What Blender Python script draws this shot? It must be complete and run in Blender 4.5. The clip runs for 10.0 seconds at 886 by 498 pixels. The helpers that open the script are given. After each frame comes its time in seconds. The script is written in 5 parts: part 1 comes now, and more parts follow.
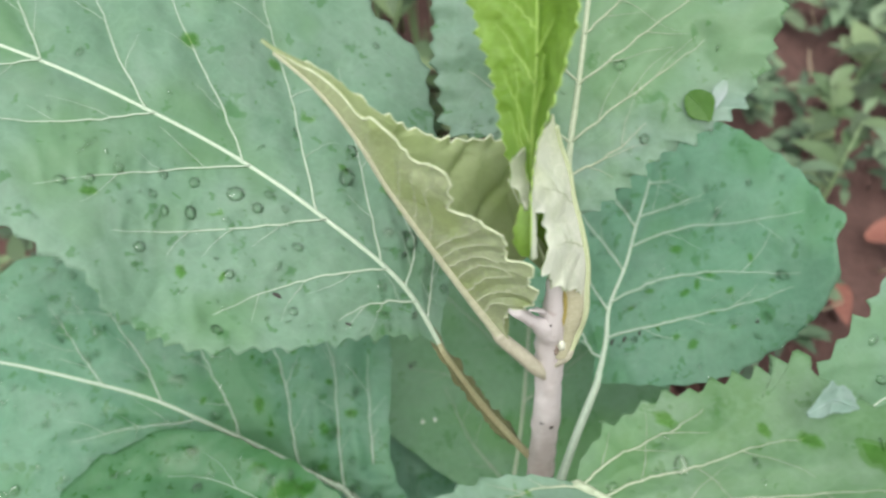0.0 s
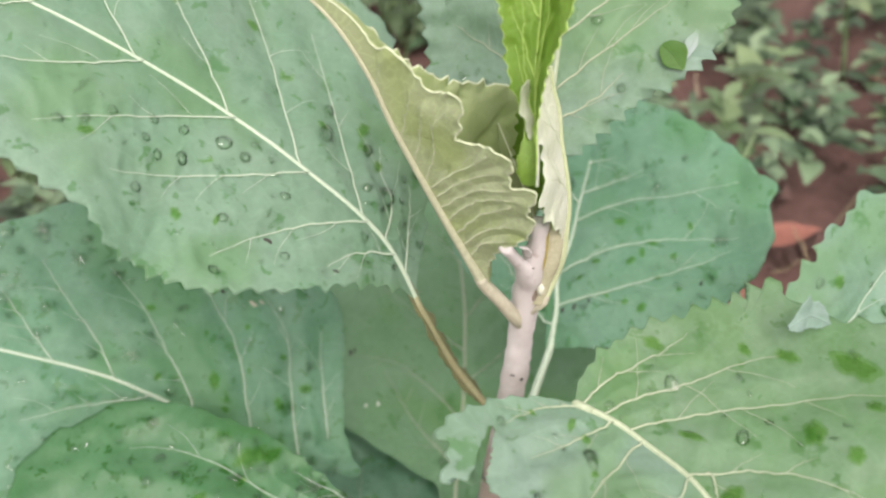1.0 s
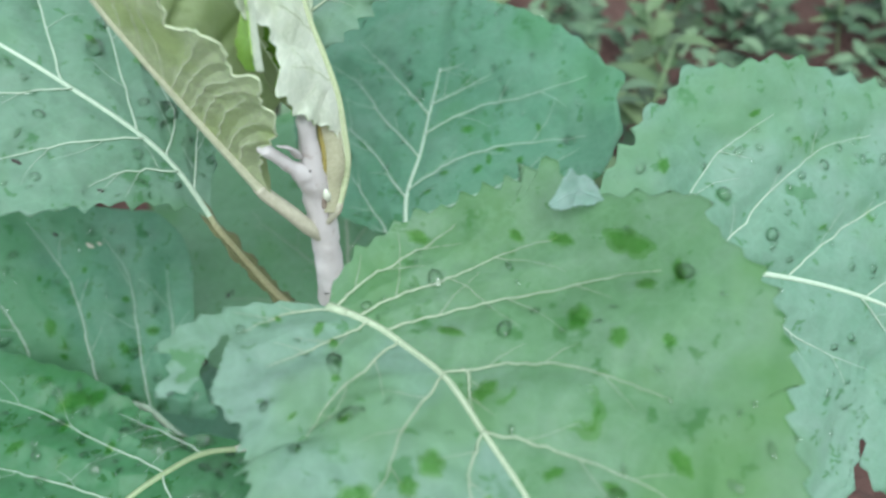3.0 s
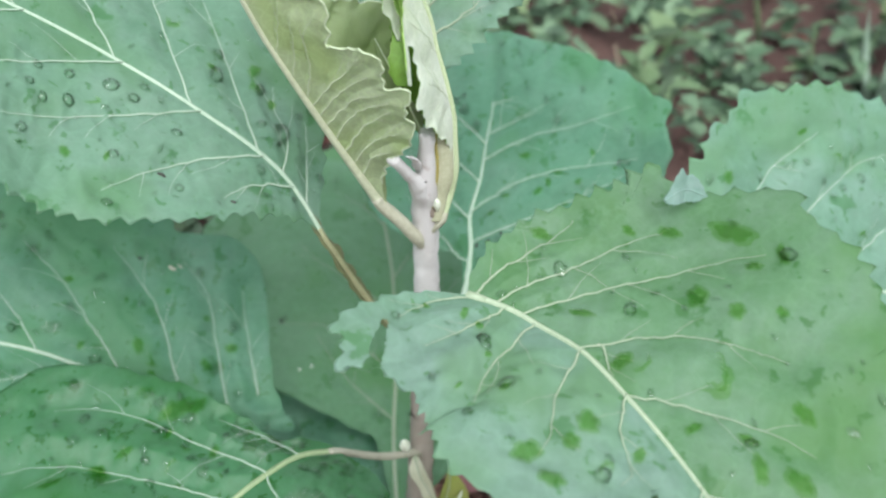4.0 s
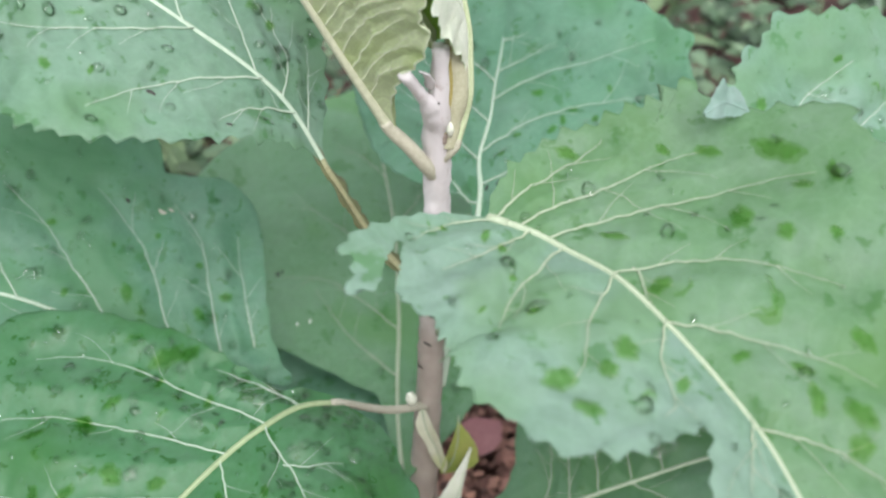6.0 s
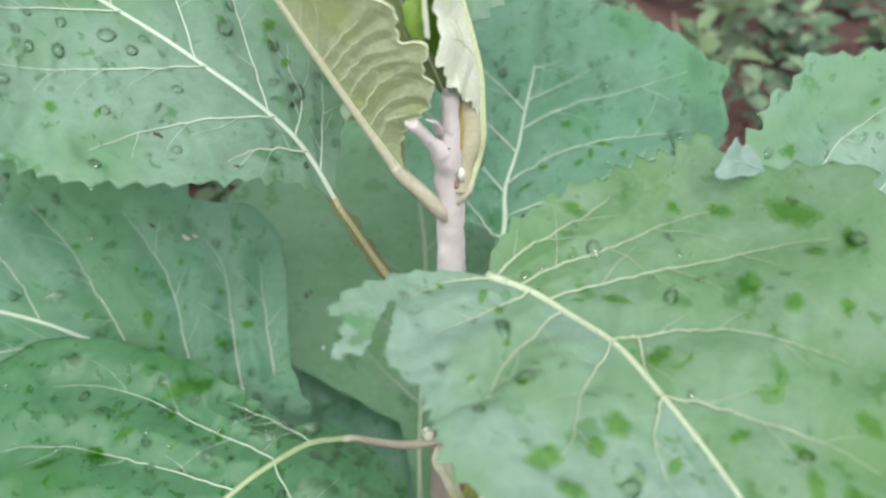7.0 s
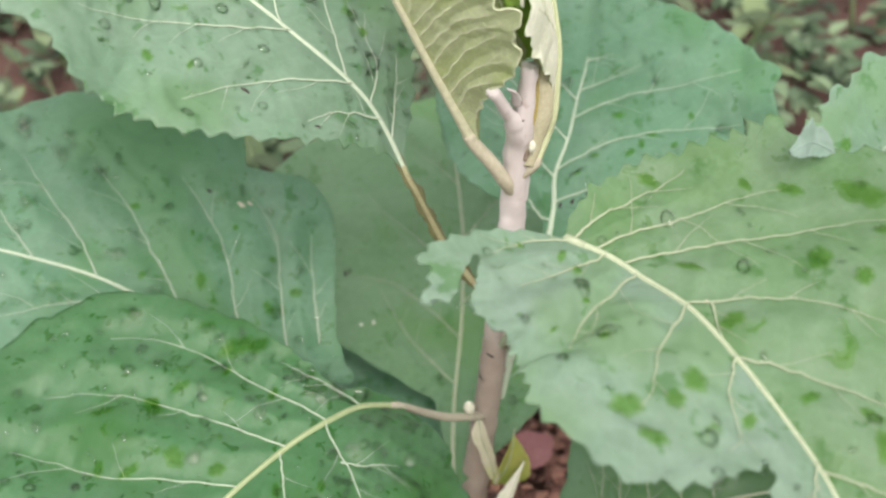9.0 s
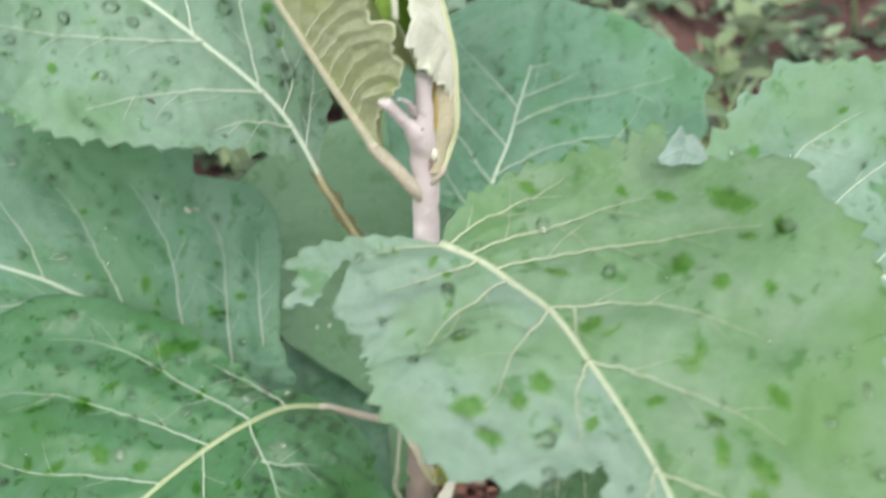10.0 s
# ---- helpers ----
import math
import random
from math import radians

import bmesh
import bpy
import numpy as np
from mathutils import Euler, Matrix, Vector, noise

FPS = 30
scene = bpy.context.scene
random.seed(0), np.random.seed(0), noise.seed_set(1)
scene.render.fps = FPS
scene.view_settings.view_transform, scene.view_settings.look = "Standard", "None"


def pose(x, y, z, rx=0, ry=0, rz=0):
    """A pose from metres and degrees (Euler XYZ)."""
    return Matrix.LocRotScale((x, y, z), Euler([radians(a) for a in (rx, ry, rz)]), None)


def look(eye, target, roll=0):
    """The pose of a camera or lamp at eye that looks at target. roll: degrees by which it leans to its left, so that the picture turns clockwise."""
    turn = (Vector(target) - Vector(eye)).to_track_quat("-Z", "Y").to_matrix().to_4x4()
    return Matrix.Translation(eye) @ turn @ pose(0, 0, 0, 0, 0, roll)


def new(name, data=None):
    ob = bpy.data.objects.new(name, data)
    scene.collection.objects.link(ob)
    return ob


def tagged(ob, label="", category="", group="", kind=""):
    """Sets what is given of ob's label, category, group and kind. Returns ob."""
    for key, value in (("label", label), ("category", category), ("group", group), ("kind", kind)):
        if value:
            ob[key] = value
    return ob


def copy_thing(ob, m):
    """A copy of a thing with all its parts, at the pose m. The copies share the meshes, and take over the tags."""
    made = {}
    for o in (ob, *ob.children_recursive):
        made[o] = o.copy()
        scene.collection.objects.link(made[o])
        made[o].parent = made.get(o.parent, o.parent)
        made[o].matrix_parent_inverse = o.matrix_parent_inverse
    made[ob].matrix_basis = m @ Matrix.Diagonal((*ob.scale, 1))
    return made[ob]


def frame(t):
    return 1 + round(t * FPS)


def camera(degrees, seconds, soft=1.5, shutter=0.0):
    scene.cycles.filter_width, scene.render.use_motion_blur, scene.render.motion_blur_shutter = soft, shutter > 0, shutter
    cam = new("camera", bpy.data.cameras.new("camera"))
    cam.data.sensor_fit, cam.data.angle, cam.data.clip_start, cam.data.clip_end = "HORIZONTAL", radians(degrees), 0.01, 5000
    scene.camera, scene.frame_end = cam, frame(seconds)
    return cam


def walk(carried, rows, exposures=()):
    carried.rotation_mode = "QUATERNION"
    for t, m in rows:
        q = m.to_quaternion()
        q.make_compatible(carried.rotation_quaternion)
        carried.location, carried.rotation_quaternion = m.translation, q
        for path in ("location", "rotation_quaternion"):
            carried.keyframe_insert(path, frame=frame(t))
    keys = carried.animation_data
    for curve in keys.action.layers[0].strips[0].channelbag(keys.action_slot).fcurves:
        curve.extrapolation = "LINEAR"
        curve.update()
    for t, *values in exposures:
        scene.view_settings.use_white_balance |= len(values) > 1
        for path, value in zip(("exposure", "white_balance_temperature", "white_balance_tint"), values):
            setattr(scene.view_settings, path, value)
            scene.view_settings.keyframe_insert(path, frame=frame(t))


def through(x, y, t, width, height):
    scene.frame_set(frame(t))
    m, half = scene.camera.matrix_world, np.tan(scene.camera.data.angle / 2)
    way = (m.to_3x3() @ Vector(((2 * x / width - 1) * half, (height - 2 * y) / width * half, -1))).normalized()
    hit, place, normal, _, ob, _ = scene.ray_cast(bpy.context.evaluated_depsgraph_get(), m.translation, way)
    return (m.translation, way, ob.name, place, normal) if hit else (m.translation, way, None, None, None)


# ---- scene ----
cam = camera(46.0, 10.0, 2.4, 0.3)
cam.data.dof.use_dof, cam.data.dof.focus_distance, cam.data.dof.aperture_fstop = True, 0.33, 12.0
PATH = [
    (0, (0.0300, -0.2080, 0.5525), (-0.0248, -0.0047, 0.3387), -4.45),
    (0.2, (0.0110, -0.2201, 0.5510), (-0.0346, -0.0112, 0.3406), -2.27),
    (0.5, (-0.0062, -0.2454, 0.5350), (-0.0330, -0.0274, 0.3307), -0.19),
    (1, (-0.0044, -0.2466, 0.5366), (-0.0216, -0.0265, 0.3334), 2.43),
    (1.2, (0.0213, -0.2469, 0.5267), (-0.0025, -0.0263, 0.3248), 0.45),
    (1.5, (0.0378, -0.2481, 0.5105), (0.0257, -0.0313, 0.3036), -0.50),
    (2, (0.0400, -0.2481, 0.4986), (0.0357, -0.0237, 0.2996), -1.06),
    (2.3, (0.1145, -0.2097, 0.5058), (0.0974, 0.0081, 0.3002), -3.48),
    (2.5, (0.1044, -0.2056, 0.5196), (0.0792, 0.0054, 0.3079), -2.47),
    (2.7, (0.0598, -0.2228, 0.5137), (0.0495, -0.0086, 0.3039), -1.30),
    (3, (0.0744, -0.2344, 0.5043), (0.0481, -0.0219, 0.2942), -3.64),
    (3.2, (0.0639, -0.2399, 0.5122), (0.0343, -0.0278, 0.3021), -3.57),
    (4.3, (0.0172, -0.2908, 0.5147), (0.0171, -0.0622, 0.3204), -1.47),
    (4.5, (0.0288, -0.2976, 0.4964), (0.0280, -0.0703, 0.3006), -2.68),
    (5, (0.0246, -0.2951, 0.4816), (0.0237, -0.0642, 0.2902), -1.85),
    (5.5, (0.0351, -0.2824, 0.4784), (0.0233, -0.0564, 0.2814), -2.48),
    (5.7, (0.0116, -0.2761, 0.4791), (0.0070, -0.0523, 0.2794), -0.65),
    (6.8, (0.0262, -0.2527, 0.4950), (0.0085, -0.0304, 0.2944), -2.15),
    (7, (0.0300, -0.2496, 0.4923), (0.0063, -0.0294, 0.2899), -2.55),
    (7.5, (0.0155, -0.2254, 0.4968), (-0.0077, -0.0111, 0.2881), -2.59),
    (8, (0.0118, -0.2273, 0.4985), (-0.0086, -0.0115, 0.2910), -1.36),
    (8.3, (-0.0149, -0.2254, 0.4939), (-0.0187, -0.0119, 0.2832), 0.52),
    (8.5, (0.0120, -0.2344, 0.4878), (-0.0001, -0.0251, 0.2733), -1.81),
    (8.7, (0.0197, -0.2410, 0.4936), (0.0033, -0.0298, 0.2811), -0.97),
    (9, (0.0077, -0.2697, 0.4880), (-0.0138, -0.0463, 0.2889), 1.06),
    (9.2, (0.0342, -0.2819, 0.4843), (0.0047, -0.0557, 0.2895), -0.35),
    (9.5, (0.0370, -0.2803, 0.4677), (0.0035, -0.0597, 0.2671), -0.08),
    (9.7, (0.0350, -0.2712, 0.4735), (0.0050, -0.0526, 0.2703), 0.08),
    (10, (0.0560, -0.2695, 0.4939), (0.0200, -0.0472, 0.2956), -1.29),
]
# the phone's own drift in brightness and white balance
EXPOSURES = [(0, 0.79, 6400, 9), (0.4, 0.87, 6850, 16), (1.5, 0.93, 6650, 17), (2.0, 0.92, 6350, 20), (2.5, 0.83, 5900, 8), (3.1, 0.78, 5700, -1), (4.5, 0.88, 6050, 8),
             (5.5, 0.94, 6100, 12), (7.2, 0.91, 6250, 11), (8.3, 0.9, 6600, 13), (9.0, 0.92, 6850, 15), (9.6, 0.96, 6700, 16), (10, 0.95, 6450, 15)]
walk(cam, [(t, look(eye, target, roll)) for t, eye, target, roll in PATH],
     exposures=EXPOSURES)

# ---------------------------------------------------------------- sky and sun
world = bpy.data.worlds.new("overcast_sky")
scene.world = world
world.use_nodes = True
wn, wl = world.node_tree.nodes, world.node_tree.links
wn.clear()
sky = wn.new("ShaderNodeTexSky")
sky.sky_type, sky.sun_disc = "NISHITA", False
sky.sun_elevation, sky.sun_rotation = radians(56), radians(160)
sky.air_density, sky.dust_density = 1.0, 5.0
soft = wn.new("ShaderNodeMixRGB")
soft.inputs[0].default_value = 0.75
soft.inputs[2].default_value = (7.3, 7.3, 6.9, 1)
bg = wn.new("ShaderNodeBackground")
bg.inputs[1].default_value = 0.12
wout = wn.new("ShaderNodeOutputWorld")
wl.new(sky.outputs[0], soft.inputs[1])
wl.new(soft.outputs[0], bg.inputs[0])
wl.new(bg.outputs[0], wout.inputs[0])
sun_data = bpy.data.lights.new("sun", "SUN")
sun_data.energy, sun_data.angle, sun_data.color = 1.8, radians(44), (1.0, 0.97, 0.92)
sun = new("sun", sun_data)
sun.matrix_world = look((0.40, -1.15, 1.85), (0, 0, 0))


# ---------------------------------------------------------------- materials
def shader(name):
    m = bpy.data.materials.new(name)
    m.use_nodes = True
    nt = m.node_tree
    nt.nodes.clear()
    out = nt.nodes.new("ShaderNodeOutputMaterial")
    b = nt.nodes.new("ShaderNodeBsdfPrincipled")
    nt.links.new(b.outputs[0], out.inputs[0])
    return m, nt, b, out


def tex_noise(nt, scale, detail=4, rough=0.55, coord=None):
    n = nt.nodes.new("ShaderNodeTexNoise")
    n.inputs["Scale"].default_value, n.inputs["Detail"].default_value, n.inputs["Roughness"].default_value = scale, detail, rough
    if coord:
        nt.links.new(coord, n.inputs["Vector"])
    return n


def ramp(nt, fac, stops):
    r = nt.nodes.new("ShaderNodeValToRGB")
    els = r.color_ramp.elements
    els[0].position, els[0].color = stops[0][0], (*stops[0][1], 1)
    els[1].position, els[1].color = stops[-1][0], (*stops[-1][1], 1)
    for p, c in stops[1:-1]:
        e = els.new(p)
        e.color = (*c, 1)
    nt.links.new(fac, r.inputs[0])
    return r


def mix(nt, fac, a, b, mode="MIX"):
    m = nt.nodes.new("ShaderNodeMixRGB")
    m.blend_type = mode
    for sock, v in ((m.inputs[0], fac), (m.inputs[1], a), (m.inputs[2], b)):
        if hasattr(v, "is_linked"):
            nt.links.new(v, sock)
        elif isinstance(v, tuple):
            sock.default_value = (*v, 1)
        else:
            sock.default_value = v
    return m.outputs[0]


def bump(nt, bsdf, height, strength, distance):
    b = nt.nodes.new("ShaderNodeBump")
    b.inputs["Strength"].default_value, b.inputs["Distance"].default_value = strength, distance
    nt.links.new(height, b.inputs["Height"])
    nt.links.new(b.outputs[0], bsdf.inputs["Normal"])


def leaf_material(name, deep, pale, wax, wet=0.62, through=0.32, glow=(0.25, 0.5, 0.06), net_size=(120, 0.15), flecked=(0.45, 0.47), sheen=(0.42, 0.62)):
    """Waxy brassica leaf: bluish bloom over green, quilted relief, faint netting, damp patches."""
    m, nt, b, out = shader(name)
    co = nt.nodes.new("ShaderNodeTexCoord").outputs["Object"]
    big = tex_noise(nt, 14, 6, 0.62, co)
    col = ramp(nt, big.outputs[0], [(0.28, deep), (0.52, pale), (0.78, wax)]).outputs[0]
    cloud = tex_noise(nt, 45, 5, 0.65, co)
    grey = sum(wax) / 3
    bloom = ramp(nt, cloud.outputs[0], [(0.42, (0, 0, 0)), (0.72, (0.55, 0.55, 0.55))]).outputs[0]
    col = mix(nt, bloom, col, (wax[0] * 0.75 + grey * 0.25, wax[1] * 0.85 + grey * 0.12, wax[2] * 0.85 + grey * 0.2))
    fine = tex_noise(nt, 330, 6, 0.7, co)
    col = mix(nt, 0.2, col, ramp(nt, fine.outputs[0], [(0.3, tuple(c * 0.55 for c in deep)), (0.7, wax)]).outputs[0])
    warp = mix(nt, 0.03, co, tex_noise(nt, 50, 3, 0.5, co).outputs["Color"], "ADD")
    net = nt.nodes.new("ShaderNodeTexVoronoi")
    net.feature = "DISTANCE_TO_EDGE"
    net.inputs["Scale"].default_value = net_size[0]
    nt.links.new(warp, net.inputs["Vector"])
    veinlet = ramp(nt, net.outputs[0], [(0.0, (1, 1, 1)), (0.08, (0, 0, 0))]).outputs[0]
    veil = nt.nodes.new("ShaderNodeMath")
    veil.operation = "MULTIPLY"
    veil.inputs[1].default_value = net_size[1]
    nt.links.new(veinlet, veil.inputs[0])
    col = mix(nt, veil.outputs[0], col, tuple(min(1, c * 1.35 + 0.04) for c in pale))
    # a lusher wash where the bloom is rinsed off
    rinse = tex_noise(nt, 19, 3, 0.5, mix(nt, 1.0, co, (0.37, 0.11, 0.23), "ADD"))
    washed = ramp(nt, rinse.outputs[0], [(0.52, (0, 0, 0)), (0.64, (0.6, 0.6, 0.6))]).outputs[0]
    col = mix(nt, washed, col, (deep[0] * 1.02, deep[1] * 1.08, deep[2] * 0.72))

    # separate damp spots: some cells of a loose net carry a rounded film of water, some only its rim
    def spots(scale, least, shift, where):
        at = where if shift is None else mix(nt, 1.0, where, shift, "ADD")
        cells = nt.nodes.new("ShaderNodeTexVoronoi")
        cells.feature = "F1"
        cells.inputs["Scale"].default_value = scale
        nt.links.new(at, cells.inputs["Vector"])
        pick = nt.nodes.new("ShaderNodeSeparateColor")
        nt.links.new(cells.outputs["Color"], pick.inputs[0])
        edge = nt.nodes.new("ShaderNodeMath")
        edge.operation = "MULTIPLY_ADD"
        edge.inputs[1].default_value, edge.inputs[2].default_value = 0.75, 0.12
        nt.links.new(pick.outputs[0], edge.inputs[0])
        gap = nt.nodes.new("ShaderNodeMath")
        gap.operation = "SUBTRACT"
        nt.links.new(edge.outputs[0], gap.inputs[0])
        nt.links.new(cells.outputs["Distance"], gap.inputs[1])
        film = ramp(nt, gap.outputs[0], [(least, (0, 0, 0)), (least + 0.13, (wet, wet, wet))]).outputs[0]
        return film, pick

    spot_at = mix(nt, 0.02, co, tex_noise(nt, 120, 3, 0.6, co).outputs["Color"], "ADD")
    film, pick = spots(74, flecked[0], None, spot_at)
    inner, _ = spots(74, flecked[0] + 0.05, (0.0016, 0.0012, 0.0013), spot_at)
    rim = mix(nt, 1.0, film, inner, "SUBTRACT")
    kind = ramp(nt, pick.outputs[1], [(0.5, (0, 0, 0)), (0.52, (1, 1, 1))]).outputs[0]
    dampness = mix(nt, kind, film, rim)
    small_at = mix(nt, 0.012, co, tex_noise(nt, 230, 2, 0.5, co).outputs["Color"], "ADD")
    flecks, _ = spots(185, flecked[1], None, small_at)
    dampness = mix(nt, 1.0, dampness, flecks, "LIGHTEN")
    col = mix(nt, dampness, col, (deep[0] * 0.42, deep[1] * 0.72, deep[2] * 0.3))
    nt.links.new(col, b.inputs["Base Color"])
    rough = mix(nt, dampness, mix(nt, fine.outputs[0], (sheen[0],) * 3, (sheen[1],) * 3), (0.15, 0.15, 0.15))
    nt.links.new(rough, b.inputs["Roughness"])
    b.inputs["Specular IOR Level"].default_value = 0.45
    quilt = nt.nodes.new("ShaderNodeTexVoronoi")
    quilt.feature = "SMOOTH_F1"
    quilt.inputs["Scale"].default_value = 95
    nt.links.new(warp, quilt.inputs["Vector"])
    height = mix(nt, 0.3, mix(nt, 0.5, quilt.outputs[0], cloud.outputs[0]), fine.outputs[0])
    bump(nt, b, height, 0.6, 0.002)
    tr = nt.nodes.new("ShaderNodeBsdfTranslucent")
    nt.links.new(mix(nt, 0.6, col, glow), tr.inputs[0])
    ms = nt.nodes.new("ShaderNodeMixShader")
    ms.inputs[0].default_value = through
    nt.links.new(b.outputs[0], ms.inputs[1])
    nt.links.new(tr.outputs[0], ms.inputs[2])
    nt.links.new(ms.outputs[0], out.inputs[0])
    return m


def plain_material(name, a, c, scale=60, rough=0.5, relief=0.3, depth=0.001, vary=None):
    m, nt, b, out = shader(name)
    co = nt.nodes.new("ShaderNodeTexCoord").outputs["Object"]
    n1, n2 = tex_noise(nt, scale, 5, 0.6, co), tex_noise(nt, scale * 9, 4, 0.6, co)
    col = mix(nt, n1.outputs[0], a, c)
    col = mix(nt, 0.3, col, ramp(nt, n2.outputs[0], [(0.35, tuple(v * 0.7 for v in a)), (0.65, c)]).outputs[0])
    if vary:
        lot = nt.nodes.new("ShaderNodeObjectInfo").outputs["Random"] if vary == "object" else nt.nodes.new("ShaderNodeNewGeometry").outputs["Random Per Island"]
        col = mix(nt, 0.75, col, ramp(nt, lot, [(0.0, tuple(v * 0.35 for v in a)), (0.45, a), (0.85, c), (1.0, (c[0] * 1.1, c[1] * 1.03, c[2] * 0.95))]).outputs[0])
    nt.links.new(col, b.inputs["Base Color"])
    b.inputs["Roughness"].default_value = rough
    bump(nt, b, n2.outputs[0], relief, depth)
    return m


MAT_BLUE = leaf_material("leaf_bluish", (0.115, 0.235, 0.15), (0.172, 0.308, 0.212), (0.235, 0.36, 0.27), flecked=(0.46, 0.43))
MAT_BLUE_PALE = leaf_material("leaf_bluish_pale", (0.125, 0.25, 0.165), (0.18, 0.325, 0.235), (0.25, 0.385, 0.30), flecked=(0.46, 0.43))
MAT_SAGE = leaf_material("leaf_sage", (0.127, 0.24, 0.14), (0.185, 0.305, 0.222), (0.255, 0.365, 0.312))
MAT_SAGE_GREENER = leaf_material("leaf_sage_greener", (0.075, 0.18, 0.055), (0.118, 0.24, 0.112), (0.20, 0.312, 0.22))
MAT_TEAL = leaf_material("leaf_teal", (0.08, 0.22, 0.13), (0.128, 0.29, 0.187), (0.18, 0.345, 0.235), flecked=(0.46, 0.41))
MAT_LUSH = leaf_material("leaf_lush", (0.03, 0.128, 0.03), (0.055, 0.18, 0.068), (0.10, 0.242, 0.13), 0.75, flecked=(0.40, 0.42), sheen=(0.24, 0.44))
MAT_OLIVE = leaf_material("leaf_olive", (0.10, 0.235, 0.105), (0.142, 0.292, 0.155), (0.185, 0.335, 0.20), 0.6)
MAT_YOUNG = leaf_material("leaf_young", (0.25, 0.32, 0.14), (0.32, 0.39, 0.20), (0.39, 0.45, 0.27), 0.0, 0.35, (0.4, 0.5, 0.12))
MAT_BRIGHT = leaf_material("leaf_bright", (0.085, 0.19, 0.015), (0.15, 0.275, 0.03), (0.23, 0.36, 0.06), 0.0, 0.35, (0.28, 0.55, 0.02), net_size=(200, 0.4))
MAT_YOUNG_UNDER = leaf_material("leaf_young_underside", (0.45, 0.54, 0.28), (0.56, 0.645, 0.385), (0.67, 0.73, 0.50), 0.0, 0.45, (0.5, 0.62, 0.22), net_size=(230, 0.5))
MAT_PALE = leaf_material("leaf_pale_underside", (0.58, 0.64, 0.45), (0.73, 0.78, 0.63), (0.84, 0.87, 0.79), 0.0, 0.3, (0.5, 0.6, 0.2), net_size=(200, 0.4))
MAT_PALE_SCRAP = leaf_material("leaf_withered", (0.40, 0.40, 0.26), (0.54, 0.54, 0.40), (0.66, 0.64, 0.52), 0.0, 0.2)
MAT_BUDLEAF = leaf_material("leaf_bud", (0.74, 0.77, 0.64), (0.82, 0.84, 0.72), (0.88, 0.88, 0.8), 0.0, 0.25)
MAT_LOBE = leaf_material("leaf_lobe_green", (0.03, 0.11, 0.008), (0.05, 0.15, 0.012), (0.08, 0.20, 0.02), 0.0, 0.3, (0.12, 0.4, 0.01))
MAT_FROSTED = leaf_material("leaf_frosted", (0.13, 0.24, 0.18), (0.22, 0.34, 0.29), (0.40, 0.43, 0.45), 0.0, 0.2)
MAT_DARK = leaf_material("leaf_dark", (0.06, 0.15, 0.07), (0.09, 0.205, 0.105), (0.14, 0.255, 0.155), 0.6)
MAT_VEIN = plain_material("vein_cream", (0.27, 0.335, 0.215), (0.38, 0.435, 0.31), 80, 0.5)
MAT_RIB_DULL = plain_material("rib_dull", (0.22, 0.29, 0.145), (0.33, 0.39, 0.22), 80, 0.5)
MAT_VEIN_WHITE = plain_material("vein_white", (0.35, 0.465, 0.345), (0.49, 0.575, 0.455), 80, 0.5)
MAT_VEIN_YOUNG = plain_material("vein_young", (0.52, 0.585, 0.375), (0.63, 0.68, 0.48), 80, 0.5)
MAT_YELLOW_VEIN = plain_material("vein_yellow", (0.26, 0.44, 0.07), (0.38, 0.54, 0.14), 80, 0.5)
MAT_LIP = plain_material("lip_green", (0.46, 0.53, 0.33), (0.60, 0.65, 0.46), 80, 0.5)
MAT_KEEL = plain_material("keel_green", (0.38, 0.46, 0.24), (0.52, 0.57, 0.38), 80, 0.5)
MAT_STALK = plain_material("stalk_cream", (0.36, 0.35, 0.255), (0.49, 0.47, 0.375), 60, 0.5)
MAT_SHEATH = plain_material("sheath_grey_green", (0.36, 0.355, 0.22), (0.50, 0.49, 0.36), 90, 0.5)
MAT_SLIT = plain_material("sheath_slit", (0.22, 0.17, 0.05), (0.46, 0.40, 0.12), 160, 0.6)
MAT_PITH = plain_material("torn_pith", (0.46, 0.44, 0.43), (0.68, 0.66, 0.64), 300, 0.8, 0.6)
MAT_RUST = plain_material("petiole_rust", (0.20, 0.15, 0.075), (0.34, 0.38, 0.22), 110, 0.55, 0.5)
MAT_WING = plain_material("petiole_wing", (0.055, 0.065, 0.03), (0.16, 0.165, 0.07), 150, 0.6)
MAT_BARK = plain_material("stem_bark", (0.20, 0.145, 0.12), (0.36, 0.30, 0.25), 90, 0.7, 0.6)
MAT_WOODY = plain_material("stalk_woody", (0.26, 0.25, 0.185), (0.45, 0.43, 0.35), 90, 0.6, 0.5)
MAT_YOUNG_STALK = plain_material("stalk_young", (0.40, 0.42, 0.28), (0.52, 0.53, 0.395), 60, 0.5)
MAT_BUD = plain_material("bud_white", (0.62, 0.66, 0.52), (0.8, 0.82, 0.7), 90, 0.5)
MAT_SOIL = plain_material("soil_red", (0.06, 0.032, 0.026), (0.15, 0.08, 0.068), 14, 0.9, 0.9, 0.006)
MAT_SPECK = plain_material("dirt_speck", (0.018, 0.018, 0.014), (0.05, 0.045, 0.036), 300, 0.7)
MAT_CLOD = plain_material("soil_clod", (0.055, 0.03, 0.026), (0.145, 0.085, 0.072), 40, 0.9, 0.8, 0.004)
MAT_WEED = plain_material("weed_green", (0.045, 0.09, 0.034), (0.165, 0.23, 0.108), 30, 0.55, vary="object")
